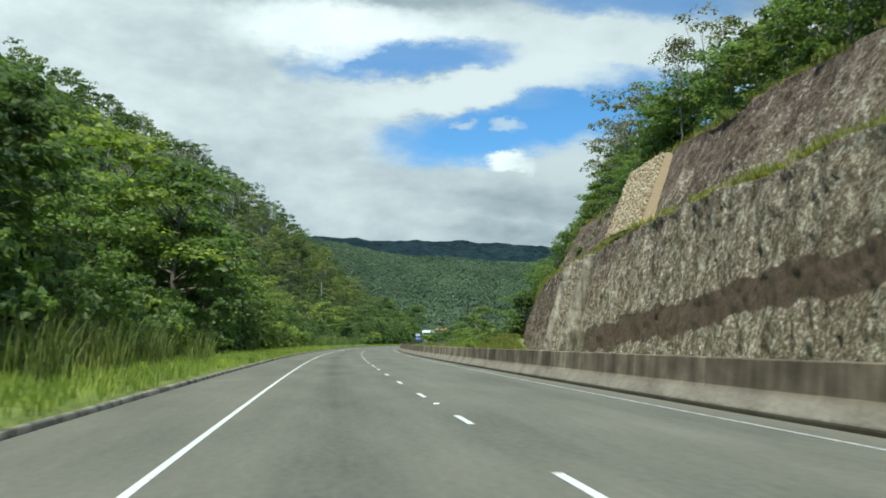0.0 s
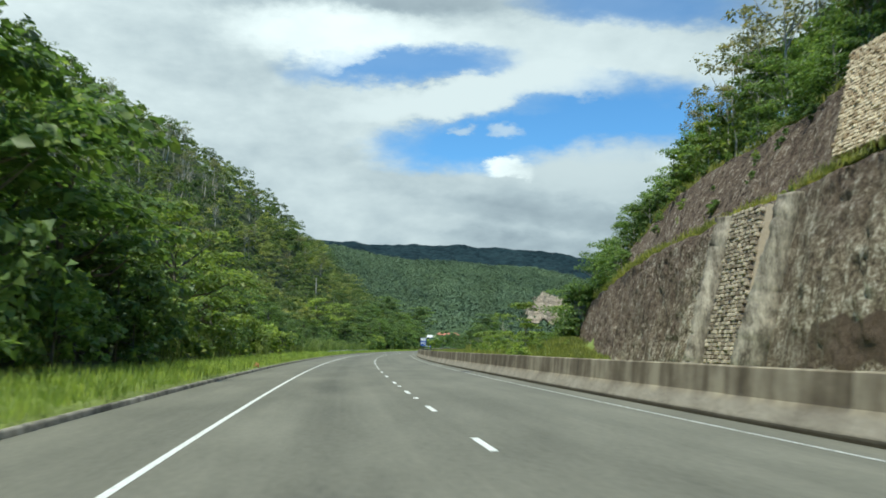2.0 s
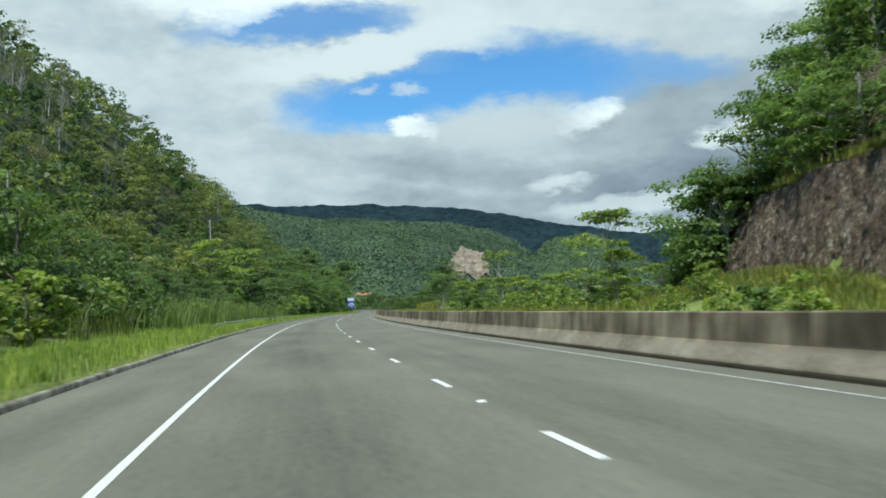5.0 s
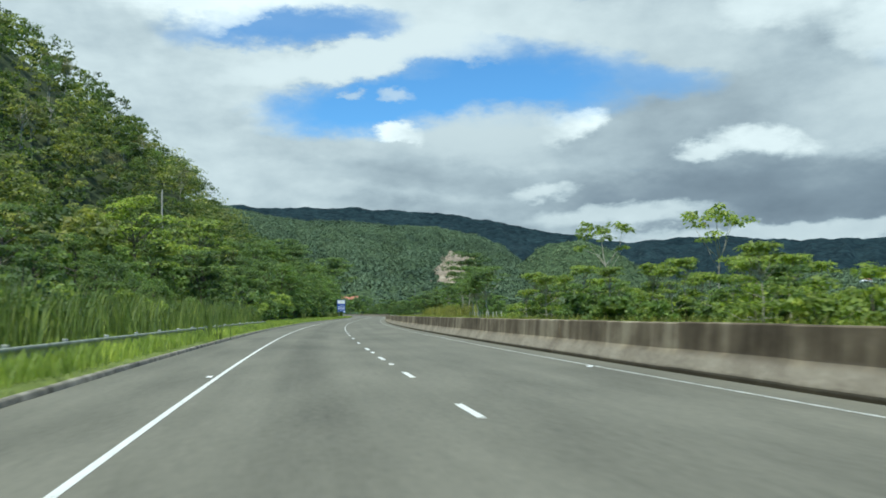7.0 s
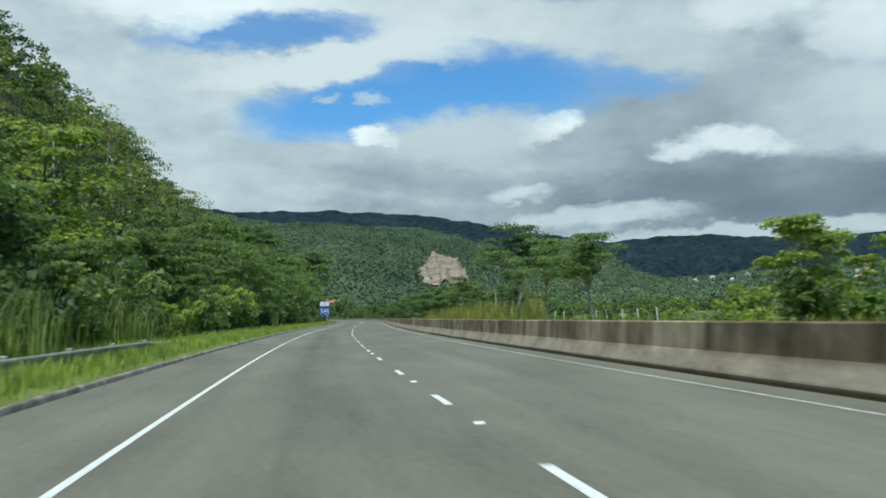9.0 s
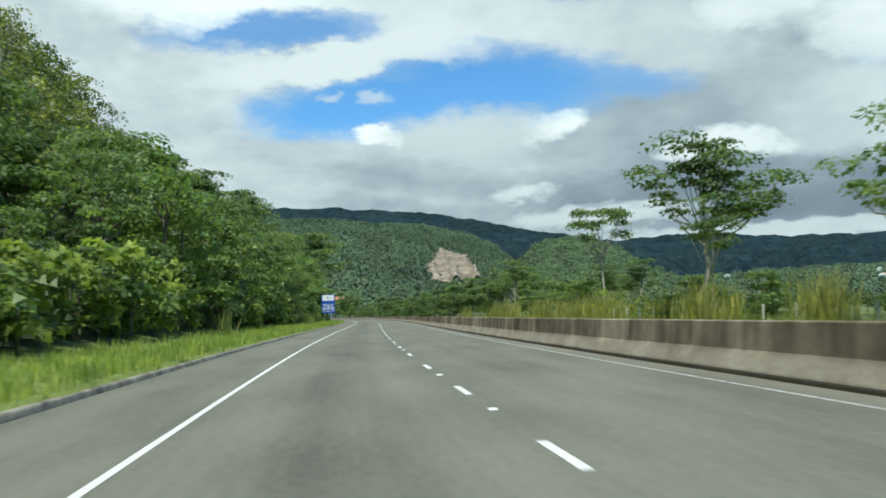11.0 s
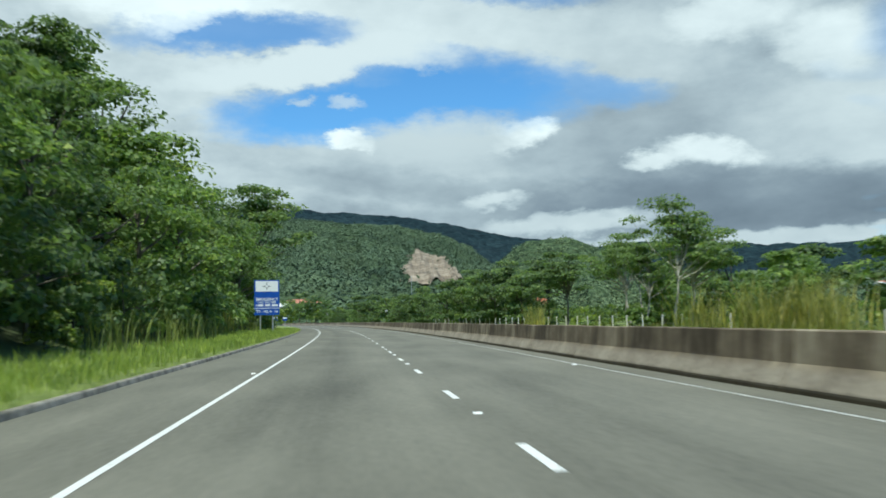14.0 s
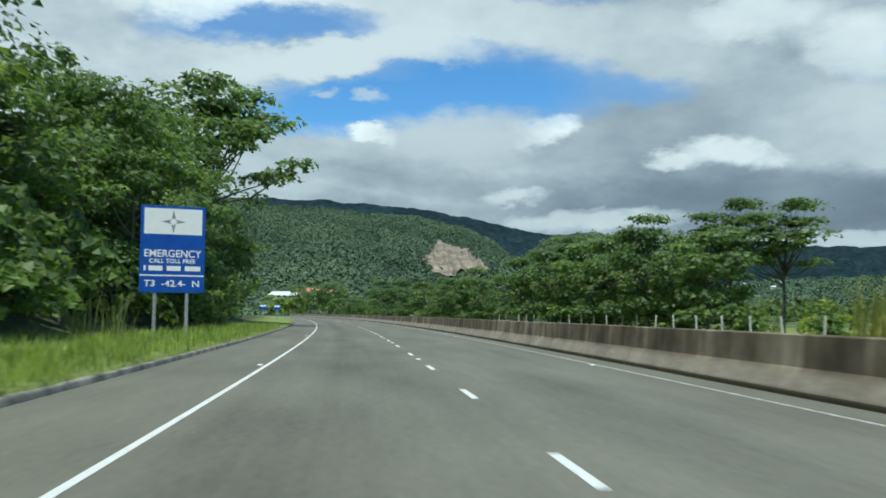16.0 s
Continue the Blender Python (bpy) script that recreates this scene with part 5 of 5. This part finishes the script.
spots = [(306.8, 21, 0.80, 0), (303, 23, 0.45, 3), (311, 22, 0.42, 3), (308, 19.8, 0.3, 3), (299, 22, 0.36, 3), (314, 24, 0.5, 3), (301.5, 19.5, 0.45, 1), (335, 22.2, 0.78, 1), (333, 25.5, 0.42, 0), (343, 24.5, 0.42, 0), (406, 31, 0.82, 0), (412, 34, 0.85, 1), (401, 29, 0.68, 1), (449.4, 24.6, 0.7, 1), (455.3, 29.8, 0.66, 0), (444.3, 28.1, 0.77, 0), (465.5, 22.1, 0.68, 1), (399.3, 29.8, 0.68, 0), (459.6, 26.3, 0.68, 0), (438.3, 28.9, 0.72, 1), (204.7, 28.1, 0.85, 2), (209, 32.3, 0.72, 2), (217.4, 23.8, 0.64, 2), (224.2, 30.6, 0.81, 2), (192.9, 21.2, 0.51, 3), (187.2, 17, 0.42, 2), (214, 20.4, 0.59, 3), (232.6, 25.5, 0.68, 3), (241.1, 21.2, 0.64, 2), (202.2, 22.9, 0.64, 3), (228.4, 18.7, 0.47, 2), (180.7, 25.5, 0.64, 3), (175.8, 28.9, 0.77, 3), (184, 30.6, 0.68, 2), (172.6, 22.9, 0.51, 2), (249.5, 28.9, 0.68, 3), (262.2, 34, 0.77, 3), (222.5, 37.4, 0.77, 3), (207.3, 39.9, 0.77, 3), (194.6, 35.7, 0.81, 3), (372.6, 22.1, 0.59, 3), (382.2, 35.7, 0.85, 3), (401, 26.3, 0.64, 3), (406.1, 28.9, 0.59, 3), (395.9, 28.9, 0.59, 3), (446, 25.5, 0.64, 3), (451.9, 27.2, 0.59, 3), (440.9, 26.3, 0.64, 3), (458.7, 23.8, 0.64, 3), (412.9, 32.3, 0.68, 3), (421.4, 35.7, 0.77, 3), (467.2, 25.5, 0.77, 3), (480, 17, 0.68, 3), (488.5, 21.2, 0.77, 3), (501.2, 18.7, 0.77, 3), (535.2, 20.4, 0.85, 3), (556.4, 15.3, 0.85, 3), (569.2, 18.7, 0.94, 3), (424.8, 37.4, 1.02, 3), (475.7, 20.4, 0.94, 3), (492.7, 25.5, 1.02, 3), (509.7, 18.7, 0.85, 3), (526.7, 23.8, 1.02, 3), (472.3, 30.6, 1.02, 3), (543.7, 17, 0.94, 3), (433.3, 51, 1.1, 3), (518.2, 38.2, 1.19, 3)]
# young growth past the cutting stays low; beyond the second field the trees are close, in shade-darkened leaves
spots = [(s, d, min(k, 0.52 if w == 2 else 0.44) if 160 < s < 262 and d < 40 else k, w if s < 425 else {0: 5, 1: 5, 2: 2, 3: 6}[w]) for s, d, k, w in spots]
spots += [(float(s), float(d), float(rng.uniform(0.36, 0.56)), (2, 3, 2, 2)[int(rng.integers(0, 4))]) for s, d in zip(rng.uniform(194, 250, 26), rng.uniform(18, 33, 26))]
spots += [(174, 23.5, 0.84, 2), (178, 31, 0.75, 3), (173, 30, 0.7, 6), (182, 27, 0.55, 3), (188, 25, 0.5, 3), (193, 29, 0.6, 3), (198, 22, 0.5, 3), (186, 33, 0.7, 6),
          (229, 24.4, 0.95, 7), (242, 40.0, 1.34, 7), (231, 21, 0.60, 4), (217, 24, 0.5, 2), (240, 20.5, 0.55, 2), (262, 17.8, 0.45, 0), (270, 20, 0.5, 0), (283, 19.5, 0.55, 0), (345, 23, 0.6, 3), (352, 24.5, 0.65, 3), (340, 20.8, 0.42, 2), (361, 26, 0.6, 3), (371, 27, 0.7, 3), (349, 21.5, 0.4, 3), (495, 18, 0.95, 6), (502, 20.5, 0.8, 3), (530, 13.5, 0.9, 6), (545, 13, 0.95, 6), (560, 12.5, 0.9, 6), (389, 28, 0.85, 0), (393, 31, 0.8, 0), (386, 30, 0.7, 3), (391, 33, 0.9, 6), (399, 32, 0.9, 6), (404, 34, 0.95, 6), (410, 36, 1.0, 6), (211, 24, 0.52, 2)]
spots += [(float(s), float(rng.uniform(20, 27)), float(rng.uniform(0.7, 1.05)), 6) for s in np.arange(436, 478, 3.6)]
spots += [(float(s), float(rng.uniform(11.5, 24)), float(rng.uniform(0.5, 0.8)), 6 if rng.uniform() < 0.6 else 3) for s in np.arange(484, 640, 3.6)]
spots = [(s, d - 5.5, k * 0.76, w) if 384 < s < 414 and w in (0, 1) else (s, d, k, w) for s, d, k, w in spots if not (abs(s - 572) < 16 and d < 24)]
plant(open_trees, spots)
low = [tree("bush", 51, 2.6, LEAF, BARK, "shrub", "green shrub in the rough ground behind the barrier", "shrub", "shrubs behind the barrier"),
       tree("bush", 52, 3.4, LEAF_LIGHT, BARK, "shrub", "light green shrub in the rough ground behind the barrier", "shrub", "shrubs behind the barrier")]
spots = [(float(s), float(d), float(rng.uniform(0.5, 1.0)), int(rng.integers(0, 2))) for s, d in zip(rng.uniform(172, 256, 105), rng.uniform(17.5, 36, 105))]
spots += [(float(s), float(d), float(rng.uniform(0.5, 0.95)), int(rng.integers(0, 2))) for s, d in zip(rng.uniform(250, 545, 70), rng.uniform(20.5, 50, 70))]
spots += [(float(s), float(np.interp(s, CUT_S, CUT_BEND)) + float(rng.uniform(13.5, 21.5)), float(rng.uniform(0.3, 0.6)), 1 if rng.uniform() < 0.7 else 0) for s in np.arange(138, 178, 3.0)]
plant(low, spots)


def cut_shrub(s, off, k, w):
    """A shrub rooted in the stepped face, off metres behind its foot."""
    foot_d, a1, a2 = (float(q) for q in cut_profile(s))
    z = float(np.interp(off, [2.9, 4.4, 8.2, 10.6], [a1, a1 + 0.5, a2, a2 + 1.2]))
    copy_thing(low[w], pose(*place(s, foot_d + off, z - 0.1), 0, 0, float(rng.uniform(0, 360))) @ Matrix.Scale(k, 4))


for s in rng.uniform(94, 168, 40):
    cut_shrub(float(s), float(rng.uniform(5.0, 9.5)), float(rng.uniform(0.3, 0.75)), int(rng.integers(0, 2)))
for s in rng.uniform(40, 168, 20):
    cut_shrub(float(s), float(rng.uniform(3.6, 4.4)), float(rng.uniform(0.16, 0.36)), int(rng.integers(0, 2)))
for s in rng.uniform(20, 74, 26):
    cut_shrub(float(s), float(rng.uniform(8.0, 10.6)), float(rng.uniform(0.3, 0.65)), int(rng.integers(0, 2)))

# ---- fence, guard rail, poles ----


def post_mesh():
    v, q = tube([(0, 0, -0.4), (0.004, 0.0, 0.5), (0.0, 0.006, 1.5)], [0.055, 0.052, 0.05], 8)
    bm = bmesh.new()
    bv = [bm.verts.new(c) for c in v]
    for f in q:
        bm.faces.new([bv[i] for i in f])
    bm.faces.new(bv[-8:])
    bmesh.ops.recalc_face_normals(bm, faces=bm.faces)
    return bm


fence = tagged(new("wire_fence"), "fence of weathered pale wooden posts with wire", "fence")
first = part("post", post_mesh(), POST_WOOD, fence)
for i, s in enumerate(np.arange(254.2, 545.0, 3.13)):
    ob = first if i == 0 else new("post", first.data)
    ob.parent = fence
    ob.matrix_local = pose(*place(s, 19.2, float(height(s, 19.2))), float(rng.normal(0, 2)), float(rng.normal(0, 2)), 0)
ws = np.arange(254.2, 545, 3.13)
for zz in (0.5, 0.95, 1.35):
    x, y = road_xy(ws, ws * 0 + 19.15)
    v, q = tube(np.stack([x, y, height(ws, ws * 0 + 19.15) + zz], 1), np.full(len(ws), 0.004), 3)
    thing("wire", mesh_from("wire", v, q), STEEL, parent=fence)

rail = tagged(new("guard_rail"), "dull steel guard rail on posts, half hidden in grass", "guard rail")
rs = np.arange(160, 244, 2.0)
prof = [(0.00, 0.42), (0.04, 0.45), (0.04, 0.52), (0.0, 0.565), (0.0, 0.61), (0.04, 0.655), (0.04, 0.72), (0.0, 0.75)]
dd = np.interp(rs, [160, 193, 242], [-5.75, -5.45, -5.1])
sink = np.interp(rs, [160, 168, 234, 242], [-0.25, 0.0, 0.0, -0.3])
kv = []
for k, (off, zz) in enumerate(prof):
    x, y = road_xy(rs, dd + off)
    kv.append(np.stack([x, y, height(rs, dd) * 0 + zz - 0.08 + sink], -1))
kv = np.stack(kv, 1)
me = mesh_from("beam", kv.reshape(-1, 3), grid_quads(len(rs), len(prof)), smooth=True)
ob = thing("beam", me, RAIL_STEEL, parent=rail)
mod = ob.modifiers.new("thickness", "SOLIDIFY")
mod.thickness = 0.006
for i, s in enumerate(np.arange(162, 241, 4.0)):
    d = float(np.interp(s, [160, 193, 242], [-5.75, -5.45, -5.1])) - 0.09
    bm = box(-0.06, -0.05, -0.4, 0.06, 0.05, 0.62, 0.01)
    bmesh.ops.transform(bm, matrix=pose(*place(s, d, 0.1 + float(np.interp(s, [160, 168, 234, 242], [-0.25, 0, 0, -0.3]))), 0, 0, turn(s)), verts=bm.verts)
    part("post", bm, STEEL, rail)


def utility_pole(s, d, top):
    base = float(height(s, d))
    pole = tagged(new("utility_pole"), "tall grey utility pole rising out of the trees", "utility pole", "utility poles")
    pole.matrix_basis = pose(*place(s, d, base))
    h = top - base
    v, q = tube([(0, 0, -1), (0, 0, h * 0.5), (0, 0, h)], [0.17, 0.15, 0.12], 10)
    thing("shaft", mesh_from("shaft", v, q, smooth=True), POLE_WOOD, parent=pole)
    part("cap", box(-0.13, -0.13, h - 0.02, 0.13, 0.13, h + 0.05, 0.02), STEEL, pole)


utility_pole(300.5, -29.2, 21.8)
utility_pole(228.3, -41.2, 21.0)

# ---- the road sign ----


def text_mesh(words, size, mat, name):
    cu = bpy.data.curves.new(name, "FONT")
    cu.body, cu.size, cu.align_x, cu.align_y, cu.extrude = words, size, "CENTER", "CENTER", 0.002
    cu.offset = 0.006
    tmp = new("lettering_curve", cu)
    deps = bpy.context.evaluated_depsgraph_get()
    me = bpy.data.meshes.new_from_object(tmp.evaluated_get(deps))
    bpy.data.objects.remove(tmp)
    bpy.data.curves.remove(cu)
    me.materials.clear()
    me.materials.append(mat)
    return me


def big_sign():
    w, lo, hi = 2.80, 2.05, 5.95
    sg = tagged(new("road_sign"), "large blue emergency telephone sign on two steel posts", "road sign")
    # local axes: x across the panel, y up, z out of its face
    sg.matrix_basis = pose(*place(418.8, -6.85, 0.32), 90, 0, turn(418) + 15) @ Matrix.Scale(0.88, 4)
    panel = part("panel", box(-w / 2, lo - 0.2, -0.03, w / 2, hi - 0.2, 0.0, 0.012), SIGN_BLUE, sg)
    b = lo - 0.2
    part("white_field", box(-w / 2 + 0.15, b + 2.62, 0.001, w / 2 - 0.15, b + 3.78, 0.006), SIGN_WHITE, panel, "plain white reflective field")
    # the four-pointed emblem as plain shapes
    bm = bmesh.new()
    cx, cy = 0.0, b + 3.19
    for k in range(4):
        a = k * math.pi / 2
        pts = [(0.10, -0.10), (0.53, 0.0), (0.10, 0.10), (0.16, 0.0)]
        vs = [bm.verts.new((cx + x * math.cos(a) - y * math.sin(a), cy + x * math.sin(a) + y * math.cos(a), 0.008)) for x, y in pts]
        bm.faces.new(vs)
    part("emblem", bm, SIGN_GREY, panel, "grey four-pointed emblem")
    part("rule", box(-w / 2 + 0.02, b + 0.74, 0.001, w / 2 - 0.02, b + 0.80, 0.005), SIGN_WHITE, panel)
    for words, size, y, sx in (("EMERGENCY", 0.46, b + 1.74, 0.94), ("CALL TOLL FREE", 0.26, b + 1.41, 1.04), ("T3  -42.4-  N", 0.40, b + 0.40, 1.12)):
        ob = new("lettering", text_mesh(words, size, SIGN_WHITE, "lettering"))
        ob.parent = panel
        ob.matrix_local = pose(0, y, 0.006) @ Matrix.Diagonal((sx, 1, 1, 1))
    # the telephone number: plain bars
    for x0, x1 in ((-1.22, -1.14), (-1.02, -0.42), (-0.24, 0.36), (0.54, 1.22)):
        part("number_bar", box(x0, b + 0.98, 0.001, x1, b + 1.20, 0.005), SIGN_WHITE, panel)
    for x in (-0.72, 0.66):
        part("post", box(x - 0.075, -0.6, -0.17, x + 0.075, hi - 0.5, -0.035, 0.01), STEEL, sg)


big_sign()


def small_sign(s, d, w, h, z):
    sg = tagged(new("small_road_sign"), "small blue and white road sign on a post", "road sign", "small road signs")
    sg.matrix_basis = pose(*place(s, d, float(height(s, d))), 90, 0, turn(s))
    part("panel", box(-w / 2, z, -0.02, w / 2, z + h, 0.0, 0.01), SIGN_BLUE, sg)
    part("white_field", box(-w / 2 + 0.06, z + h * 0.55, 0.001, w / 2 - 0.06, z + h - 0.06, 0.005), SIGN_WHITE, sg)
    part("post", box(-0.05, -0.3, -0.09, 0.05, z + h * 0.8, -0.025, 0.008), STEEL, sg)


small_sign(503, -8.4, 0.9, 0.7, 1.3)
small_sign(504, -6.6, 0.9, 0.7, 1.3)

# ---- buildings far off ----


def house(name, x, y, z, w, dpt, h, rot, roof_mat, windows, label, group=""):
    hs = tagged(new(name), label, "house", group)
    hs.matrix_basis = pose(x, y, z, 0, 0, rot)
    part("wall", box(-w / 2, -dpt / 2, -6, w / 2, dpt / 2, h, 0.05), WALL_PAINT, hs)
    bm = bmesh.new()
    o, rh = 0.5, w * 0.06 + 1.2
    pts = [(-w / 2 - o, -dpt / 2 - o, h), (w / 2 + o, -dpt / 2 - o, h), (w / 2 + o, dpt / 2 + o, h), (-w / 2 - o, dpt / 2 + o, h), (-w / 2 + 2, 0, h + rh), (w / 2 - 2, 0, h + rh)]
    vs = [bm.verts.new(p) for p in pts]
    for f in ((0, 1, 5, 4), (2, 3, 4, 5), (1, 2, 5), (3, 0, 4), (3, 2, 1, 0)):
        bm.faces.new([vs[i] for i in f])
    part("roof", bm, roof_mat, hs)
    for i in range(windows):
        cx = -w / 2 + w * (i + 0.5) / windows
        win = part("window", box(cx - 0.82, -dpt / 2 - 0.05, h * 0.45 - 0.12, cx + 0.82, -dpt / 2 + 0.05, h * 0.45 + 1.52), POST_WOOD, hs)
        part("pane", box(cx - 0.7, -dpt / 2 - 0.08, h * 0.45, cx + 0.7, -dpt / 2 - 0.06, h * 0.45 + 1.4), DARK_GLASS, win, "dark glass pane")
    return hs


house("long_building", 126, 902, 11.0, 22, 10, 2.6, 6, ROOF_RED, 7, "long white building with an orange-red roof under the mountain")
house("long_building", 107, 893, 8.6, 20, 8, 2.6, 4, WALL_PAINT, 6, "low white building with a pale flat-pitched roof")
house("long_building", 139, 905, 9.6, 12, 8, 2.4, 8, WALL_PAINT, 4, "low pale building half hidden by trees")
house("house", 97, 574, 0.6, 8, 7, 2.7, 12, WALL_PAINT, 2, "small pale house among trees beside the road")
for bx, by, bz in ((156, 1108, 20), (161, 1112, 20), (100, 556, 1)):
    mast = tagged(new("mast"), "thin grey mast beside the buildings", "mast", "masts")
    mast.matrix_basis = pose(bx, by, bz)
    v, q = tube([(0, 0, -5), (0, 0, 12)], [0.3, 0.22] if by > 600 else [0.10, 0.08], 8)
    thing("shaft", mesh_from("shaft", v, q), STEEL, parent=mast)
for bx, by, bk in ((83, 741, 1.5), (86.5, 738, 1.35), (90, 740, 1.25), (94, 741, 1.4), (98, 739, 1.7), (102, 743, 1.8), (106, 741, 1.6)):
    copy_thing(bushes[1 if bx < 95 else 2], pose(bx, by, 0.2) @ Matrix.Scale(bk * 1.6, 4))
r2 = np.random.default_rng(77)
for i in range(10):
    hb, hf = np.array([radians(r2.uniform(29, 46))]), np.array([r2.uniform(0.45, 0.95)])
    hx, hy, hz = (float(q[0]) for q in hill_right(hb, hf, 0.0))
    house("house", hx, hy, hz + 5.0, r2.uniform(8, 13), 8, r2.uniform(2.6, 3.6), float(r2.uniform(-40, 40)), WALL_PAINT if i % 3 else ROOF_RED, 2, "small white house on the far hillside", "houses across the plain")

# ---- bare red bank across the plain ----
w, f = np.meshgrid(np.linspace(0, 2 * math.pi, 49), np.linspace(0, 1, 14), indexing="ij")
bump_up = fbm(np.cos(w) * 2 + 5, np.sin(w) * 2 + f * 3, 4, 13)
bx = 385 + 23 * np.cos(w) * np.cos(f * 1.5) * (1 + 0.5 * bump_up)
by = 1100 + 12 * np.sin(w) * np.cos(f * 1.5) * (1 + 0.5 * bump_up)
thing("soil_bank", mesh_from("soil_bank", np.stack([bx, by, -4 + 23 * np.sin(f * 1.5) * (1 + 0.3 * bump_up)], -1).reshape(-1, 3), grid_quads(*w.shape)), RED_SOIL,
      "bare orange-red earth bank across the plain", "ground", "structure")

# ---- loose stones ----


def boulder(name, s, d, r, mat, label, seed):
    bm = bmesh.new()
    bmesh.ops.create_icosphere(bm, subdivisions=3, radius=r)
    for v in bm.verts:
        n = noise.noise(v.co * (1.6 / r) + Vector((seed, 0, 0)))
        v.co *= 1 + 0.35 * n
        v.co.z *= 0.75
    me = bpy.data.meshes.new(name)
    bm.to_mesh(me)
    bm.free()
    thing(name, me, mat, label, "stone", m=pose(*place(s, d, float(height(s, d)) + r * 0.35)))


boulder("boulder", 86.4, -4.42, 0.17, RED_SOIL, "orange-brown stone lying on the kerb", 3)
boulder("small_stone", 336.2, -2.85, 0.05, BARK, "small dark stone on the road shoulder", 5)
boulder("small_stone", 387.0, -3.3, 0.13, BARK, "dark stone lying on the road shoulder", 8)

# ---- masonry set into the cutting ----


def stone_mesh(seed, size, mat):
    """One rough squarish block."""
    bm = bmesh.new()
    bmesh.ops.create_cube(bm, size=1.0)
    r = np.random.default_rng(seed)
    for v in bm.verts:
        v.co = (v.co.x * size * r.uniform(0.82, 1.0), v.co.y * size * 0.8, v.co.z * size * r.uniform(0.70, 0.88))
    bmesh.ops.bevel(bm, geom=list(bm.edges), offset=size * 0.13, segments=1, affect="EDGES")
    me = bpy.data.meshes.new("stone")
    bm.to_mesh(me)
    bm.free()
    me.materials.append(mat)
    return me


STONES = {m: [stone_mesh(i, 0.32, m) for i in range(6)] for m in (STONE, STONE_BROWN)}


def stone_panel(name, s0, s1, d0, z0, d1, z1, shear, label, singles, mat):
    """A leaning face of laid stones: the lowest rows one by one, the rest as one part."""
    wall = tagged(new(name), label, "stone wall")
    r = np.random.default_rng(int(s0))
    length = math.hypot(d1 - d0, z1 - z0)
    rows, cols = int(length / 0.27), int((s1 - s0) / 0.30)
    tilt = math.degrees(math.atan2(d1 - d0, z1 - z0))
    spots = []
    for i in range(rows):
        f = (i + 0.5) / rows
        for j in range(cols):
            s = s0 + (j + 0.5 + 0.5 * (i % 2)) * 0.30 + r.normal(0, 0.04) + shear * f
            m = pose(*place(s, d0 + (d1 - d0) * f - 0.1 + r.normal(0, 0.05), z0 + (z1 - z0) * f + r.normal(0, 0.012)), float(r.normal(0, 2)), tilt, turn(s) - 90 + 90 + float(r.normal(0, 6)))
            spots.append((m, int(r.integers(0, 6))))
    for m, w in spots[:singles]:
        ob = new("stone", STONES[mat][w])
        ob.parent = wall
        ob.matrix_local = m
    vs, fs, o = [], [], 0
    base = []
    for me in STONES[mat]:
        base.append((np.array([v.co[:] for v in me.vertices]), [tuple(p.vertices) for p in me.polygons]))
    for m, w in spots[singles:]:
        v, polys = base[w]
        mm = np.array(m)
        vs.append(v @ mm[:3, :3].T + mm[:3, 3])
        fs += [tuple(i + o for i in p) for p in polys]
        o += len(v)
    if vs:
        me = bpy.data.meshes.new("stonework")
        me.from_pydata(np.concatenate(vs).tolist(), [], fs)
        me.materials.append(mat)
        ob = new("stonework", me)
        ob.parent = wall
        tagged(ob, kind="stuff")
    # solid backing, so that the joints are closed
    pts = []
    for f, extra in ((0, 0), (1, 0)):
        for s in (s0, s1):
            pts.append(place(s + shear * f, d0 + (d1 - d0) * f + 0.05, z0 + (z1 - z0) * f))
            pts.append(place(s + shear * f, d0 + (d1 - d0) * f + 1.6, z0 + (z1 - z0) * f - 0.2))
    bm = bmesh.new()
    vs = [bm.verts.new(p) for p in pts]
    for f in ((0, 2, 6, 4), (1, 5, 7, 3), (0, 4, 5, 1), (2, 3, 7, 6), (4, 6, 7, 5), (0, 1, 3, 2)):
        bm.faces.new([vs[i] for i in f])
    bmesh.ops.recalc_face_normals(bm, faces=bm.faces)
    part("backing", bm, mat, wall)


stone_panel("gabion_wall", 74.6, 85.2, 26.2, 11.5, 30.5, 19.2, 4.8, "pale stone-filled retaining wall on the ledge of the cutting", 300, STONE)
stone_panel("gabion_wall", 91.3, 96.0, 22.75, -0.2, 25.7, 10.2, 1.0, "dark stone-filled panel set into the rock cutting", 150, STONE_BROWN)


def buttress(s0, w0, w1, shear, label):
    """A rough concrete rib up the lower face."""
    n = 60
    f = np.linspace(0, 1, n)
    cols = np.linspace(-0.5, 0.5, 7)
    Fm, Cm = np.meshgrid(f, cols, indexing="ij")
    s = s0 + shear * Fm + Cm * (w0 + (w1 - w0) * Fm) + 0.9 * fbm(Fm * 4, Cm * 1.5, 4, int(s0))
    d = 21.9 + 3.3 * Fm + 1.4 * np.abs(Cm * 2) ** 3 + 0.5 * fbm(Fm * 22, Cm * 5, 4, 5 + int(s0))
    z = -0.3 + 10.5 * Fm
    x, y = road_xy(s, d)
    me = mesh_from("buttress", np.stack([x, y, z], -1).reshape(-1, 3), grid_quads(n, 7), smooth=True)
    ob = thing("buttress", me, BUTTRESS, label, "buttress", group="buttresses of the cutting")
    mod = ob.modifiers.new("thickness", "SOLIDIFY")
    mod.thickness = 0.6
    mod.offset = 0.0


buttress(89.6, 1.7, 0.8, -0.8, "pale rough concrete rib up the rock face")
buttress(97.1, 0.55, 0.4, 1.0, "narrow pale concrete rib up the rock face")
